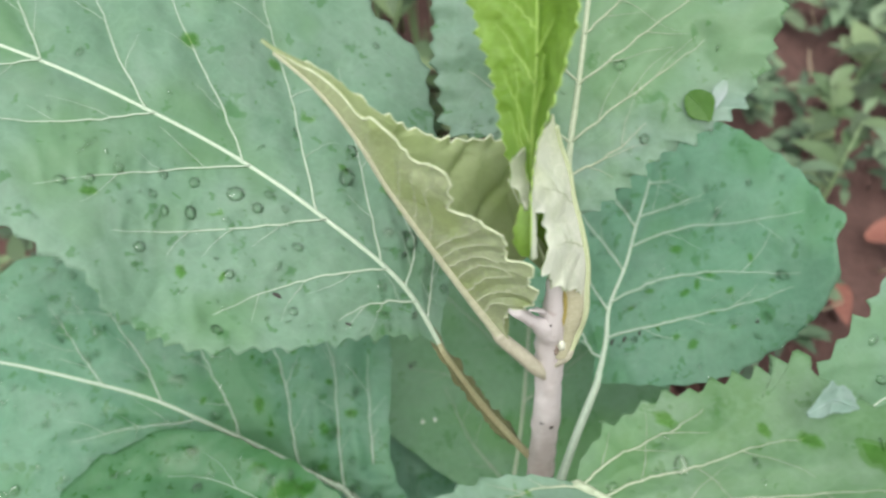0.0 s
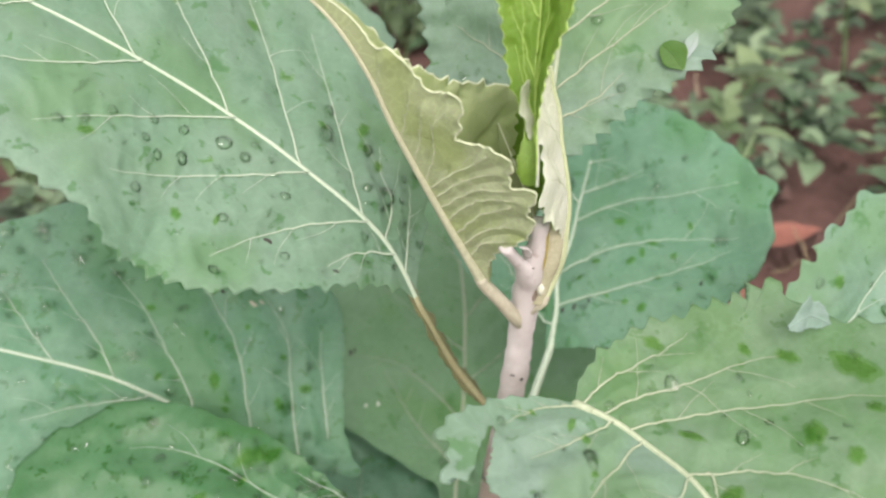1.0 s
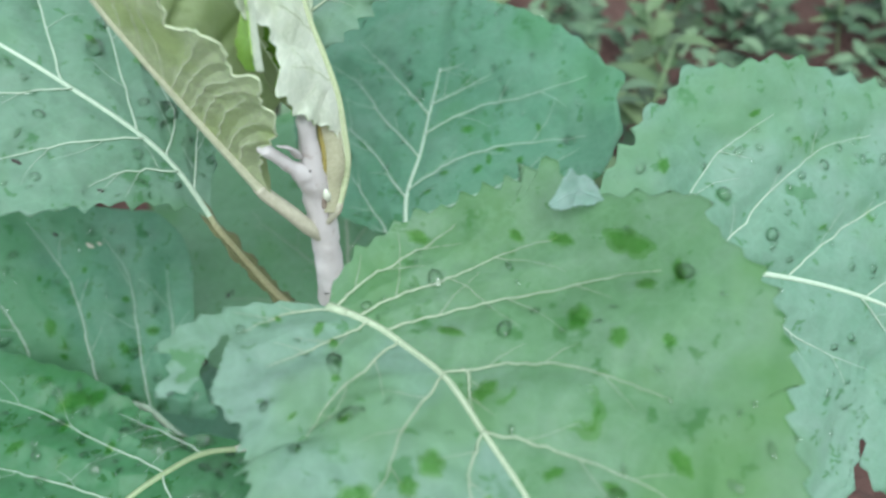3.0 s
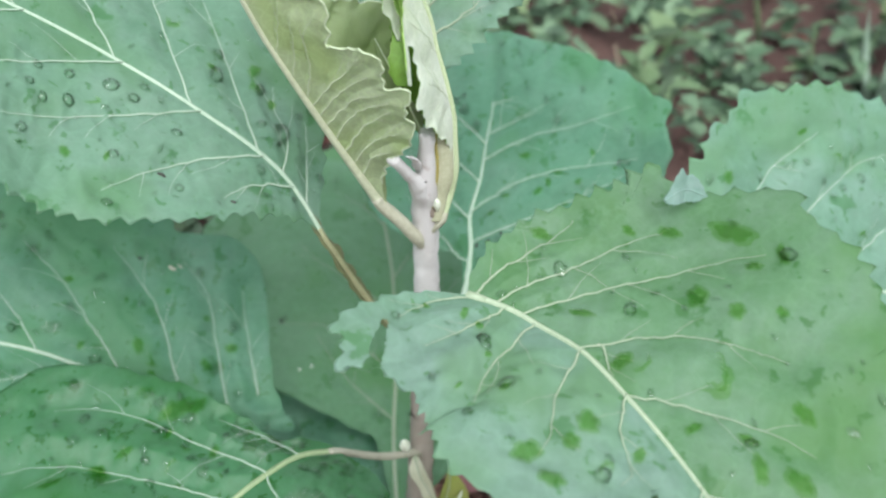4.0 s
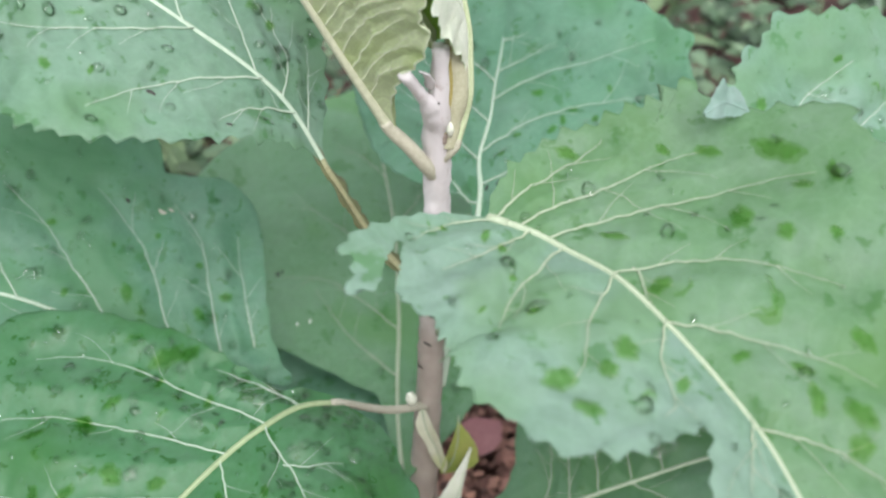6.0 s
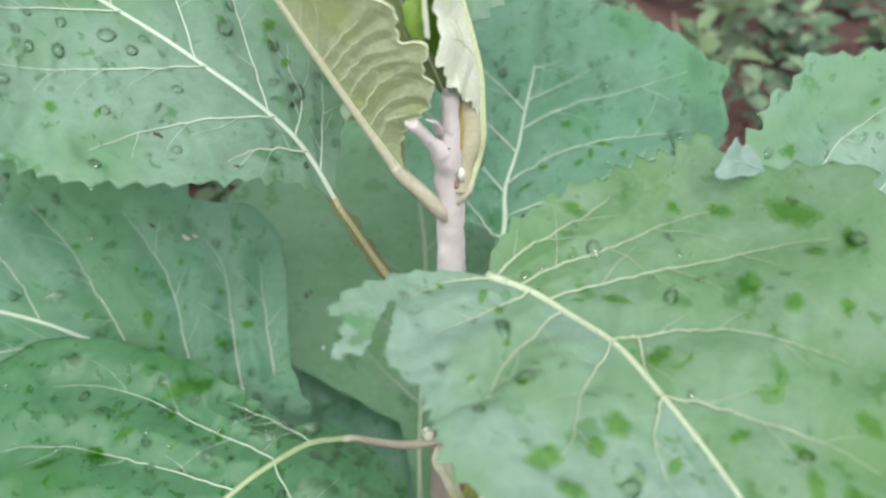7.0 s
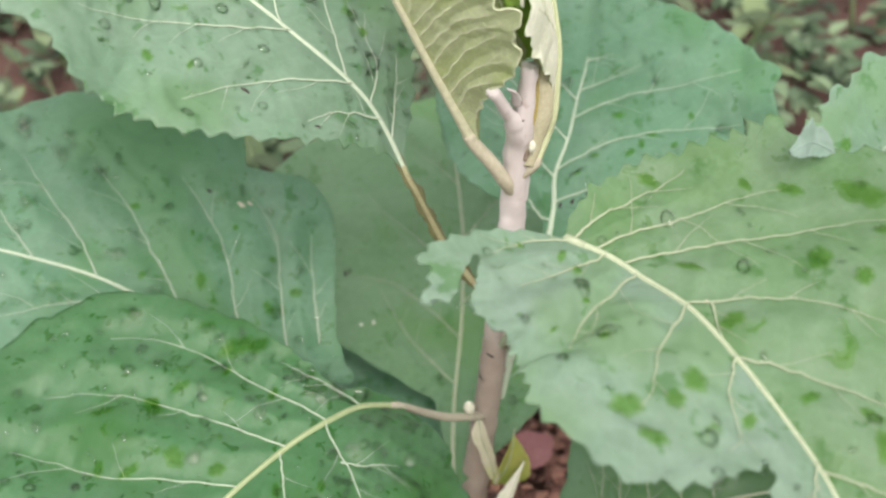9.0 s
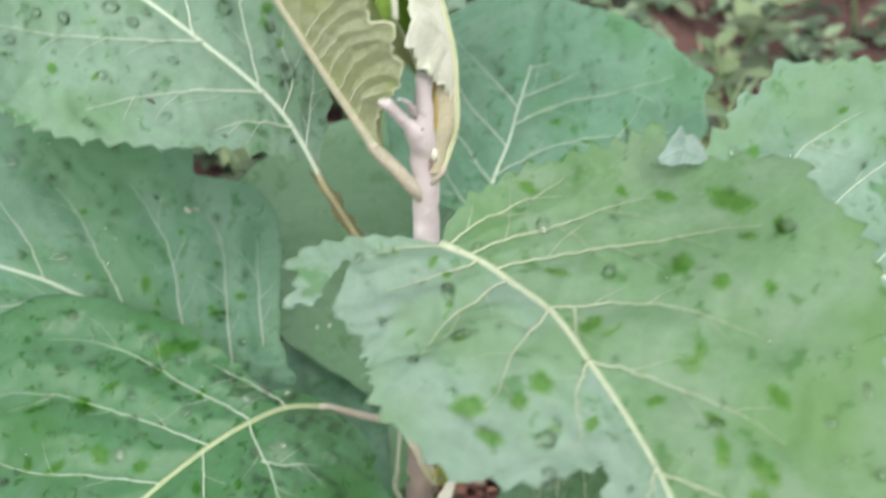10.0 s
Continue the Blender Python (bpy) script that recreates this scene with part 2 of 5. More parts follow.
MAT_WEED_PALE = plain_material("weed_pale", (0.045, 0.095, 0.045), (0.15, 0.225, 0.13), 30, 0.55, vary="island")
MAT_STRAW = plain_material("dry_stalk", (0.22, 0.17, 0.10), (0.42, 0.36, 0.26), 40, 0.8, vary="island")
MAT_CRUMB = plain_material("soil_crumb", (0.13, 0.055, 0.045), (0.48, 0.26, 0.20), 70, 0.8, 0.6, 0.002, vary="island")
MAT_GRASS = plain_material("grass_green", (0.10, 0.17, 0.06), (0.26, 0.34, 0.2), 30, 0.5, vary="island")
MAT_GRASS_PALE = plain_material("grass_pale", (0.24, 0.34, 0.25), (0.36, 0.45, 0.36), 30, 0.5)
MAT_PINK = plain_material("dead_leaf_pink", (0.26, 0.09, 0.10), (0.42, 0.20, 0.20), 50, 0.6)
MAT_LITTER = plain_material("dead_leaf_red", (0.16, 0.045, 0.035), (0.28, 0.12, 0.085), 40, 0.7)
MAT_YELLOW = leaf_material("leaf_yellow", (0.25, 0.38, 0.07), (0.42, 0.44, 0.12), (0.55, 0.42, 0.15), 0.0, 0.35)


def stem_material():
    """Waxy pinkish skin that turns to brown bark towards the ground, with scars."""
    m, nt, b, out = shader("stem_skin")
    co = nt.nodes.new("ShaderNodeTexCoord").outputs["Object"]
    sep = nt.nodes.new("ShaderNodeSeparateXYZ")
    nt.links.new(co, sep.inputs[0])
    n1, n2 = tex_noise(nt, 55, 5, 0.65, co), tex_noise(nt, 420, 4, 0.6, co)
    uneven = nt.nodes.new("ShaderNodeMath")
    uneven.operation = "MULTIPLY_ADD"
    uneven.inputs[1].default_value = 0.09
    nt.links.new(n1.outputs[0], uneven.inputs[0])
    nt.links.new(sep.outputs[2], uneven.inputs[2])
    wax = mix(nt, n1.outputs[0], (0.50, 0.465, 0.465), (0.66, 0.63, 0.625))
    bark = mix(nt, n1.outputs[0], (0.20, 0.16, 0.135), (0.43, 0.38, 0.33))
    share = nt.nodes.new("ShaderNodeMapRange")
    share.inputs[1].default_value, share.inputs[2].default_value = 0.235, 0.305
    nt.links.new(uneven.outputs[0], share.inputs[0])
    col = mix(nt, share.outputs[0], bark, wax)
    scar = ramp(nt, tex_noise(nt, 130, 4, 0.7, co).outputs[0], [(0.60, (0, 0, 0)), (0.72, (0.6, 0.6, 0.6))]).outputs[0]
    col = mix(nt, scar, col, (0.30, 0.21, 0.18))
    nt.links.new(col, b.inputs["Base Color"])
    b.inputs["Roughness"].default_value = 0.5
    bump(nt, b, mix(nt, 0.5, n1.outputs[0], n2.outputs[0]), 0.5, 0.0012)
    return m


MAT_STEM = stem_material()


def water_material(name, tint, gloss, ior):
    """Clear shallow water: lets the leaf show through, a little deeper in colour, and mirrors the sky."""
    m, nt, b, out = shader(name)
    nt.nodes.remove(b)
    clear = nt.nodes.new("ShaderNodeBsdfTransparent")
    clear.inputs[0].default_value = (*tint, 1)
    shine = nt.nodes.new("ShaderNodeBsdfGlossy")
    shine.inputs["Roughness"].default_value = gloss
    edge = nt.nodes.new("ShaderNodeFresnel")
    edge.inputs[0].default_value = ior
    ms = nt.nodes.new("ShaderNodeMixShader")
    nt.links.new(edge.outputs[0], ms.inputs[0])
    nt.links.new(clear.outputs[0], ms.inputs[1])
    nt.links.new(shine.outputs[0], ms.inputs[2])
    nt.links.new(ms.outputs[0], out.inputs[0])
    return m


MAT_WATER = water_material("water", (0.945, 0.975, 0.94), 0.03, 1.4)
MAT_FILM = water_material("water_film", (0.83, 0.92, 0.72), 0.3, 1.12)


# ---------------------------------------------------------------- helpers for meshes
def part(name, bm, material, parent=None, label="", smooth=True):
    me = bpy.data.meshes.new(name)
    bm.to_mesh(me)
    bm.free()
    if smooth:
        me.shade_smooth()
    me.materials.append(material)
    ob = new(name, me)
    if parent:
        ob.parent = parent
    if label:
        ob["label"] = label
    return ob


def part_data(name, verts, faces, material, parent=None, label="", smooth=True):
    me = bpy.data.meshes.new(name)
    me.from_pydata([tuple(v) for v in verts], [], faces)
    me.update()
    if smooth:
        me.shade_smooth()
    me.materials.append(material)
    ob = new(name, me)
    if parent:
        ob.parent = parent
    if label:
        ob["label"] = label
    return ob


def curve_through(points, n):
    """Catmull-Rom through the points, evened out by length."""
    p = np.array(points, float)
    p = np.vstack([2 * p[0] - p[1], p, 2 * p[-1] - p[-2]])
    out = []
    for i in range(1, len(p) - 2):
        for t in np.linspace(0, 1, 24, endpoint=False):
            a, b, c, d = p[i - 1], p[i], p[i + 1], p[i + 2]
            out.append(0.5 * (2 * b + (c - a) * t + (2 * a - 5 * b + 4 * c - d) * t ** 2 + (3 * b - a - 3 * c + d) * t ** 3))
    out.append(p[-2])
    out = np.array(out)
    s = np.r_[0, np.cumsum(np.linalg.norm(np.diff(out, axis=0), axis=1))]
    q = np.linspace(0, s[-1], n)
    return np.stack([np.interp(q, s, out[:, k]) for k in range(out.shape[1])], 1)


def tube_data(path, radii, sides=8, flat=1.0, ups=None, caps=True):
    """Vertices and faces of a tapered tube, closed at both ends."""
    path = np.array(path, float)
    tan = np.gradient(path, axis=0)
    tan /= np.linalg.norm(tan, axis=1)[:, None] + 1e-12
    up = np.array((0.31, 0.52, 0.79)) if ups is None else None
    verts, faces = [], []
    n = len(path)
    for i in range(n):
        u = up if ups is None else ups[i]
        a = np.cross(tan[i], u)
        a /= np.linalg.norm(a) + 1e-12
        c = np.cross(a, tan[i])
        for k in range(sides):
            w = 2 * math.pi * k / sides
            verts.append(path[i] + radii[i] * (math.cos(w) * a + flat * math.sin(w) * c))
    for i in range(n - 1):
        for k in range(sides):
            k2 = (k + 1) % sides
            faces.append((i * sides + k, i * sides + k2, (i + 1) * sides + k2, (i + 1) * sides + k))
    if caps is True:
        faces.append(tuple(reversed(range(sides))))
    if caps:
        faces.append(tuple((n - 1) * sides + k for k in range(sides)))
    return verts, faces


def empty_thing(name, label, category, place=(0, 0, 0)):
    ob = new(name)
    ob.location = place
    return tagged(ob, label, category)


class Blade:
    """A leaf surface laid out flat along its midrib (along, across) and then bent into place."""

    def __init__(self, mid, normal, left, right, folds=(0, 0), curls=(0, 0), wave=0.002, teeth=(26, 0.0022), seed=1, pucker=0.0022, roll=0.0, ruffle=0.0, quilt=0.0055, size=1.0):
        self.size = size
        self.mid = curve_through(mid, 160)
        self.len = np.r_[0, np.cumsum(np.linalg.norm(np.diff(self.mid, axis=0), axis=1))]
        self.tan = np.gradient(self.mid, axis=0)
        self.tan /= np.linalg.norm(self.tan, axis=1)[:, None]
        # even out sharp bends, so that the two halves never fold over themselves
        k = min(124, max(1, int(0.016 / (self.len[-1] / 159))))
        ends = np.vstack([2 * self.tan[0] - self.tan[k:0:-1], self.tan, 2 * self.tan[-1] - self.tan[-2:-k - 2:-1]])
        self.tan = np.stack([np.convolve(ends[:, c], np.ones(2 * k + 1) / (2 * k + 1), "valid") for c in range(3)], 1)
        self.tan /= np.linalg.norm(self.tan, axis=1)[:, None]
        nrm = np.array(normal, float)
        nrm = np.tile(nrm, (160, 1)) if nrm.ndim == 1 else np.stack([np.interp(np.linspace(0, 1, 160), np.linspace(0, 1, len(nrm)), nrm[:, k]) for k in range(3)], 1)
        nrm = nrm - (nrm * self.tan).sum(1)[:, None] * self.tan
        self.nor = nrm / np.linalg.norm(nrm, axis=1)[:, None]
        self.folds, self.curls, self.wave, self.teeth, self.pucker, self.roll, self.ruffle = [radians(f) for f in folds], curls, wave, teeth, pucker, roll, ruffle
        self.rng = np.random.RandomState(seed)
        self.quilt = quilt
        self.ph = self.rng.uniform(0, 6.28, 8)
        self.outs = {1: np.array(left, float) * size, -1: np.array(right, float) * size}
        self.veins = []

    def edge(self, side, u, split=False):
        """The outline on one side at u from base (0) to tip (1), with its teeth."""
        pts = curve_through(self.outs[side], 240)
        q = np.linspace(0, 1, 240)
        e = np.stack([np.interp(u, q, pts[:, k]) for k in range(2)], -1)
        d = np.gradient(pts, axis=0)
        d /= np.linalg.norm(d, axis=1)[:, None] + 1e-9
        out = np.stack([np.interp(u, q, -d[:, 1]), np.interp(u, q, d[:, 0])], -1)
        count, high = self.teeth
        size = self.rng_teeth[side]
        x = u * count
        k = np.minimum(x.astype(int), count - 1)
        f = x - np.floor(x)
        saw = np.where(f < 0.7, (f / 0.7) ** 1.5, (1 - (f - 0.7) / 0.3))
        amp = high * size[k] * np.clip(np.minimum(u, 1 - u) * 14, 0, 1) * np.clip(e[:, 1] / 0.012, 0, 1)
        tooth = out * (saw * amp)[:, None]
        if split:
            return e, tooth
        e = e + tooth
        e[:, 1] = np.maximum(e[:, 1], 0.0005)
        return e

    def place(self, a, b, side, lift=0.0):
        """Flat (along, across) on one side, to the bent place."""
        a, b = np.asarray(a, float), np.asarray(b, float)
        ac = np.clip(a, 0, self.len[-1])
        g = lambda arr: np.stack([np.interp(ac, self.len, arr[:, k]) for k in range(3)], -1)
        m, t, n = g(self.mid), g(self.tan), g(self.nor)
        s = np.cross(n, t) * side
        i = 0 if side > 0 else 1
        th = self.folds[i]
        w = self.wave
        L = self.len[-1]
        ripple = np.sin(a / L * 17 + self.ph[i] + 4 * b / L) * 0.6 + np.sin(a / L * 31 + self.ph[2 + i] + 9 * b / L) * 0.4
        h = b * math.sin(th) + self.curls[i] * b * b + w * ripple * np.clip(b / 0.03, 0, 1.6)
        if self.veins and self.pucker:
            h = h + self.pucker * self.furrow(a, b, side)
        g2 = np.sin(a * 310 + self.ph[4] + 2.1 * np.sin(b * 240 + self.ph[5])) * np.sin(b * 270 + self.ph[6] + 1.7 * np.sin(a * 190 + self.ph[7]))
        h = h + 0.00045 * g2 * np.clip(b / 0.012, 0, 1) + lift
        return m + t * (a - ac)[..., None] + s * (b * math.cos(th))[..., None] + n * h[..., None]

    def furrow(self, a, b, side):
        """1 between the veins, 0 on them."""
        best = b.copy()
        for sd, path, _ in self.veins:
            if sd != side:
                continue
            d = np.sqrt(((a[..., None] - path[:, 0]) ** 2 + (b[..., None] - path[:, 1]) ** 2)).min(-1)
            best = np.minimum(best, d)
        return 1 - np.exp(-(best / self.quilt) ** 2)

    def vein(self, side, *paths):
        """Side veins drawn flat: (along, across) from the midrib outwards."""
        for p in paths:
            path = curve_through(np.array(p) * self.size, max(8, 5 * len(p)))
            path[1:-1] += self.rng.normal(0, 0.00022, path[1:-1].shape)
            self.veins.append((side, path, path[0][0] / self.len[-1]))

    def edge_plain(self, side, u):
        pts = curve_through(self.outs[side], 240)
        return np.stack([np.interp(u, np.linspace(0, 1, 240), pts[:, k]) for k in range(2)], -1)

    def inside(self, a, b, e):
        poly = np.vstack([[(0, -0.001)], e, [(self.len[-1], -0.001)]])
        x0, y0 = poly[:, 0], poly[:, 1]
        x1, y1 = np.roll(x0, -1), np.roll(y0, -1)
        hit = ((y0 > b) != (y1 > b)) & (a < (x1 - x0) * (b - y0) / (y1 - y0 + 1e-12) + x0)
        return hit.sum() % 2 == 1

    @staticmethod
    def within(poly, a, b):
        hit, n = False, len(poly)
        for k in range(n):
            (x0, y0), (x1, y1) = poly[k], poly[(k + 1) % n]
            if (y0 > b) != (y1 > b) and a < (x1 - x0) * (b - y0) / (y1 - y0) + x0:
                hit = not hit
        return hit

    def build(self, name, material, vein_mat, parent, label, petiole, rib=(0.0015, 0.0006), vein_r=0.00048, thick=0.0006, nu=260, nv=40,
              petiole_mat=None, under=None, vein_lift=0.0005, branches=True, cuts=(), rim=None, half=None, rib_reach=0.96, rib_mat=None):
        rib, vein_r = (rib[0] * 0.84, rib[1] * 0.84), vein_r * 0.8
        self.rng_teeth = {1: self.rng.uniform(0.35, 1.25, self.teeth[0] + 1), -1: self.rng.uniform(0.35, 1.25, self.teeth[0] + 1)}
        verts, faces, below, rims = [], [], [], []
        u = np.linspace(0, 1, nu)
        for side in (1, -1):
            e, tooth = self.edge(side, u, True)
            plain = self.edge_plain(side, u)[:, 0]
            am = 0.88 * np.maximum.accumulate(np.clip(plain, 0, self.len[-1])) + 0.12 * u * self.len[-1]
            v = np.linspace(0, 1, nv)
            A = am[:, None] * (1 - v) + e[:, 0][:, None] * v + tooth[:, :1] * v ** 9
            B = np.maximum(e[:, 1][:, None] * v + tooth[:, 1:] * v ** 9, 0.0005 * v)
            margin = np.clip((v - 0.72) / 0.28, 0, 1)[None, :] ** 2
            crimp = np.sin(u * 71 + self.ph[1]) * 0.6 + np.sin(u * 127 + self.ph[2]) * 0.4
            top = self.place(A, B, side, -self.roll * margin + self.ruffle * crimp[:, None] * margin * np.clip(B / 0.01, 0, 1))
            base = len(verts)
            du = np.gradient(top, axis=0)
            dv = np.gradient(top, axis=1)
            nn = np.cross(du, dv)
            nn /= np.linalg.norm(nn, axis=2)[..., None] + 1e-12
            nn *= np.sign((nn * self.nor[np.clip((u * 159).astype(int), 0, 159)][:, None, :]).sum(-1))[..., None]
            low = top - nn * (thick * (1 - 0.6 * v))[None, :, None]
            verts.extend(top.reshape(-1, 3))
            verts.extend(low.reshape(-1, 3))
            off = nu * nv
            if rim:
                lip = slice(int(nu * 0.06), int(nu * 0.97))
                rv, rf = tube_data(top[lip, -1] - nn[lip, -1] * thick * 0.3, np.full(nu, rim[1])[lip], 6)
                rims.append((rv, rf))
            for i in range(nu - 1):
                for j in range(nv - 1):
                    p, q, r, s = base + i * nv + j, base + (i + 1) * nv + j, base + (i + 1) * nv + j + 1, base + i * nv + j + 1
                    if cuts and any(sd == side and self.within(poly, (A[i, j] + A[i + 1, j + 1]) / 2 / self.size, (B[i, j] + B[i + 1, j + 1]) / 2 / self.size) for sd, poly in cuts):
                        continue
                    f, g = (p, q, r, s), (p + off, s + off, r + off, q + off)
                    faces.extend((f, g) if side < 0 else (f[::-1], g[::-1]))
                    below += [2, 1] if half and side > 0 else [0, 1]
                p, q = base + i * nv + nv - 1, base + (i + 1) * nv + nv - 1
                faces.append((p, q, q + off, p + off) if side < 0 else (p, p + off, q + off, q))
                below.append(0)
        leaf = part_data(name, verts, faces, material, parent, label)
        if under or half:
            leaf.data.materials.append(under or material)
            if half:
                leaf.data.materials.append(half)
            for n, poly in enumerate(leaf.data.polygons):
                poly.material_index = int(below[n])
        for rv, rf in rims:
            part_data("margin", rv, rf, rim[0], leaf)
        # midrib, and the stalk that carries it
        stop = int(160 * rib_reach)
        keep = self.mid[:stop]
        rad = rib[0] + (rib[1] - rib[0]) * np.linspace(0, 1, len(keep)) ** 0.6
        line = keep - self.nor[:stop] * (rad[:, None] * 0.25 - min(0.0, vein_lift))
        v2, f2 = tube_data(line, rad, 10)
        part_data("midrib", v2, f2, rib_mat or vein_mat, leaf)
        if petiole:
            stalk = curve_through(list(petiole) + [tuple(line[0]), tuple(line[5])], 26)
            v2, f2 = tube_data(stalk, rib[0] * np.interp(np.linspace(0, 1, 26), [0, 0.15, 1], [1.4, 1.2, 1.0]), 12)
            part_data("petiole", v2, f2, petiole_mat or vein_mat, leaf)
        # side veins
        for n, (side, flat, share) in enumerate(self.veins):
            vs, fs = [], []

            def ridge(fl, r0, r1):
                if len(fl) < 3:
                    return
                pos = self.place(fl[:, 0], fl[:, 1], side, vein_lift)
                r = np.linspace(r0, r1, len(fl))
                ups = [self.nor[min(159, max(0, int(a / self.len[-1] * 159)))] for a in fl[:, 0]]
                tv, tf = tube_data(pos, r, 6, 0.6, ups)
                k = len(vs)
                vs.extend(tv)
                fs.extend([tuple(i + k for i in f) for f in tf])

            r0 = vein_r * (1.15 - 0.55 * share)
            ridge(flat, r0, r0 * 0.22)
            if branches:
                e = self.edge_plain(side, np.linspace(0, 1, 200))
                for k in range(int(len(flat) * 0.22), len(flat) - 3, max(3, len(flat) // 4)):
                    d = flat[k + 1] - flat[k]
                    way = math.atan2(d[1], d[0]) + self.rng.choice((-1, 1)) * radians(self.rng.uniform(28, 50))
                    a, b = flat[k]
                    bp = [(a, b)]
                    for q in range(self.rng.randint(5, 12)):
                        way += radians(self.rng.uniform(-9, 9))
                        a, b = a + 0.0018 * math.cos(way), b + 0.0018 * math.sin(way)
                        if b < 0.001 or not self.inside(a, b, e):
                            break
                        bp.append((a, b))
                    ridge(np.array(bp), r0 * 0.32, r0 * 0.10)
            part_data("vein", vs, fs, vein_mat, leaf)
        return leaf

    def drops(self, count, big, label, sizes=(0.0007, 0.0022), tips=0.45, beads=()):
        """Beads of rain that lie on the blade."""
        vs, fs = [], []
        for n in range(count):
            side = 1 if self.rng.rand() < 0.5 else -1
            u, v = self.rng.uniform(0.06, 0.9), self.rng.uniform(0.08, 0.92)
            e = self.edge_plain(side, np.array([u]))[0]
            a, b = u * self.len[-1] * (1 - v) + e[0] * v, e[1] * v
            r = sizes[0] + (sizes[1] - sizes[0]) * self.rng.rand() ** 3
            if n < big:
                r = self.rng.uniform(0.0018, 0.0028)
            self.bead(vs, fs, a, b, side, r * (0.8 if r < 0.0014 else 1.0), self.rng.uniform(1.2, 2.7) if r < 0.0014 else self.rng.uniform(0.9, 1.6))
        for a, b, r in beads:
            self.bead(vs, fs, a * self.size, abs(b) * self.size, 1 if b > 0 else -1, r, self.rng.uniform(0.75, 1.5))
        count = self.teeth[0]
        for side in (1, -1):
            for k in range(2, count - 2):
                if self.rng.rand() < tips:
                    e = self.edge(side, np.array([(k + 0.69) / count]))[0]
                    self.bead(vs, fs, e[0], e[1] - 0.0004, side, self.rng.uniform(0.0004, 0.0008), 1.0)
        ob = part_data("water_drops", vs, fs, MAT_WATER)
        return tagged(ob, label, "water drops", kind="stuff")

    def films(self, label, marks, crescents=()):
        """Thin uneven films of rain at (along, across with its side's sign, radius)."""
        vs, fs = [], []
        for n, (a, b, r) in enumerate(list(marks) + list(crescents)):
            side, a, b = (1 if b > 0 else -1), a * self.size, abs(b) * self.size
            open_ring = n >= len(marks)
            turn, squash = self.rng.uniform(0, 6.28), self.rng.uniform(0.5, 0.9)
            seg = 30
            w = np.linspace(0, 2 * math.pi * (0.62 if open_ring else 1), seg, endpoint=open_ring) + turn
            rough = 1 + 0.16 * np.sin(2 * w + turn * 3) + 0.10 * np.sin(5 * w + turn) + 0.05 * np.sin(9 * w + turn * 2)
            inner = np.full(seg, 0.05)
            if open_ring:
                inner = 1 - 0.5 * np.sin(np.linspace(0.04, math.pi - 0.04, seg))
            # the water stands thicker towards the middle: two sheets, one within the other
            for wide, rise in ((0.86, 0.0), (0.58, 0.00012)):
                k0 = len(vs)
                ragged = 1 + (rough - 1) * (1.0 if rise == 0 else 1.5)
                for share, lift in ((0.0, 0.00060), (0.55, 0.00062), (0.85, 0.00055), (1.0, 0.00030)):
                    rr = wide * r * (inner + (1 - inner) * share) * ragged
                    ct, st = math.cos(turn), math.sin(turn)
                    x, y = rr * np.cos(w), rr * np.sin(w) * squash
                    vs.extend(self.place(a + x * ct - y * st, np.maximum(b + x * st + y * ct, 0.0006), side, lift + rise))
                for i in range(3):
                    for k in range(seg if not open_ring else seg - 1):
                        k2 = (k + 1) % seg
                        q = (k0 + i * seg + k, k0 + i * seg + k2, k0 + (i + 1) * seg + k2, k0 + (i + 1) * seg + k)
                        fs.append(q[::-1] if side > 0 else q)
        ob = part_data("water_film", vs, fs, MAT_FILM)
        return tagged(ob, label, "water film", kind="stuff")

    def bead(self, vs, fs, a, b, side, r, stretch):
        p = self.place(np.array([a, a + 1e-3, a]), np.array([b, b, b + 1e-3]), side)
        x, y = p[1] - p[0], p[2] - p[0]
        x /= np.linalg.norm(x)
        n = np.cross(x, y)
        n /= np.linalg.norm(n)
        if n @ self.nor[min(159, max(0, int(a / self.len[-1] * 159)))] < 0:
            n = -n
        y = np.cross(n, x)
        spin = self.rng.uniform(0, 3.14)
        x, y = x * math.cos(spin) + y * math.sin(spin), y * math.cos(spin) - x * math.sin(spin)
        k0, rings, seg = len(vs), 5, 12
        for i in range(rings):
            w = math.pi / 2 * i / rings
            for k in range(seg):
                t = 2 * math.pi * k / seg
                vs.append(p[0] - n * 0.0001 + r * math.cos(w) * (math.cos(t) * x * stretch + math.sin(t) * y) + n * r * 0.55 * math.sin(w))
        vs.append(p[0] + n * r * 0.55)
        for i in range(rings - 1):
            for k in range(seg):
                k2 = (k + 1) % seg
                fs.append((k0 + i * seg + k, k0 + i * seg + k2, k0 + (i + 1) * seg + k2, k0 + (i + 1) * seg + k))
        for k in range(seg):
            fs.append((k0 + (rings - 1) * seg + k, k0 + (rings - 1) * seg + (k + 1) % seg, k0 + rings * seg))
        # a second tinted ring imitates the rim's dark refraction, wider on one side
        m0 = len(vs)
        for share, lift in ((1.0, 0.00012), (0.62, 0.00022)):
            for k in range(seg):
                t = 2 * math.pi * k / seg
                vs.append(p[0] + n * lift + r * (math.cos(t) * x * stretch * share + math.sin(t) * y * share) + (1 - share) * 0.55 * r * y)
        for k in range(seg):
            k2 = (k + 1) % seg
            fs.append((m0 + k, m0 + k2, m0 + seg + k2, m0 + seg + k))


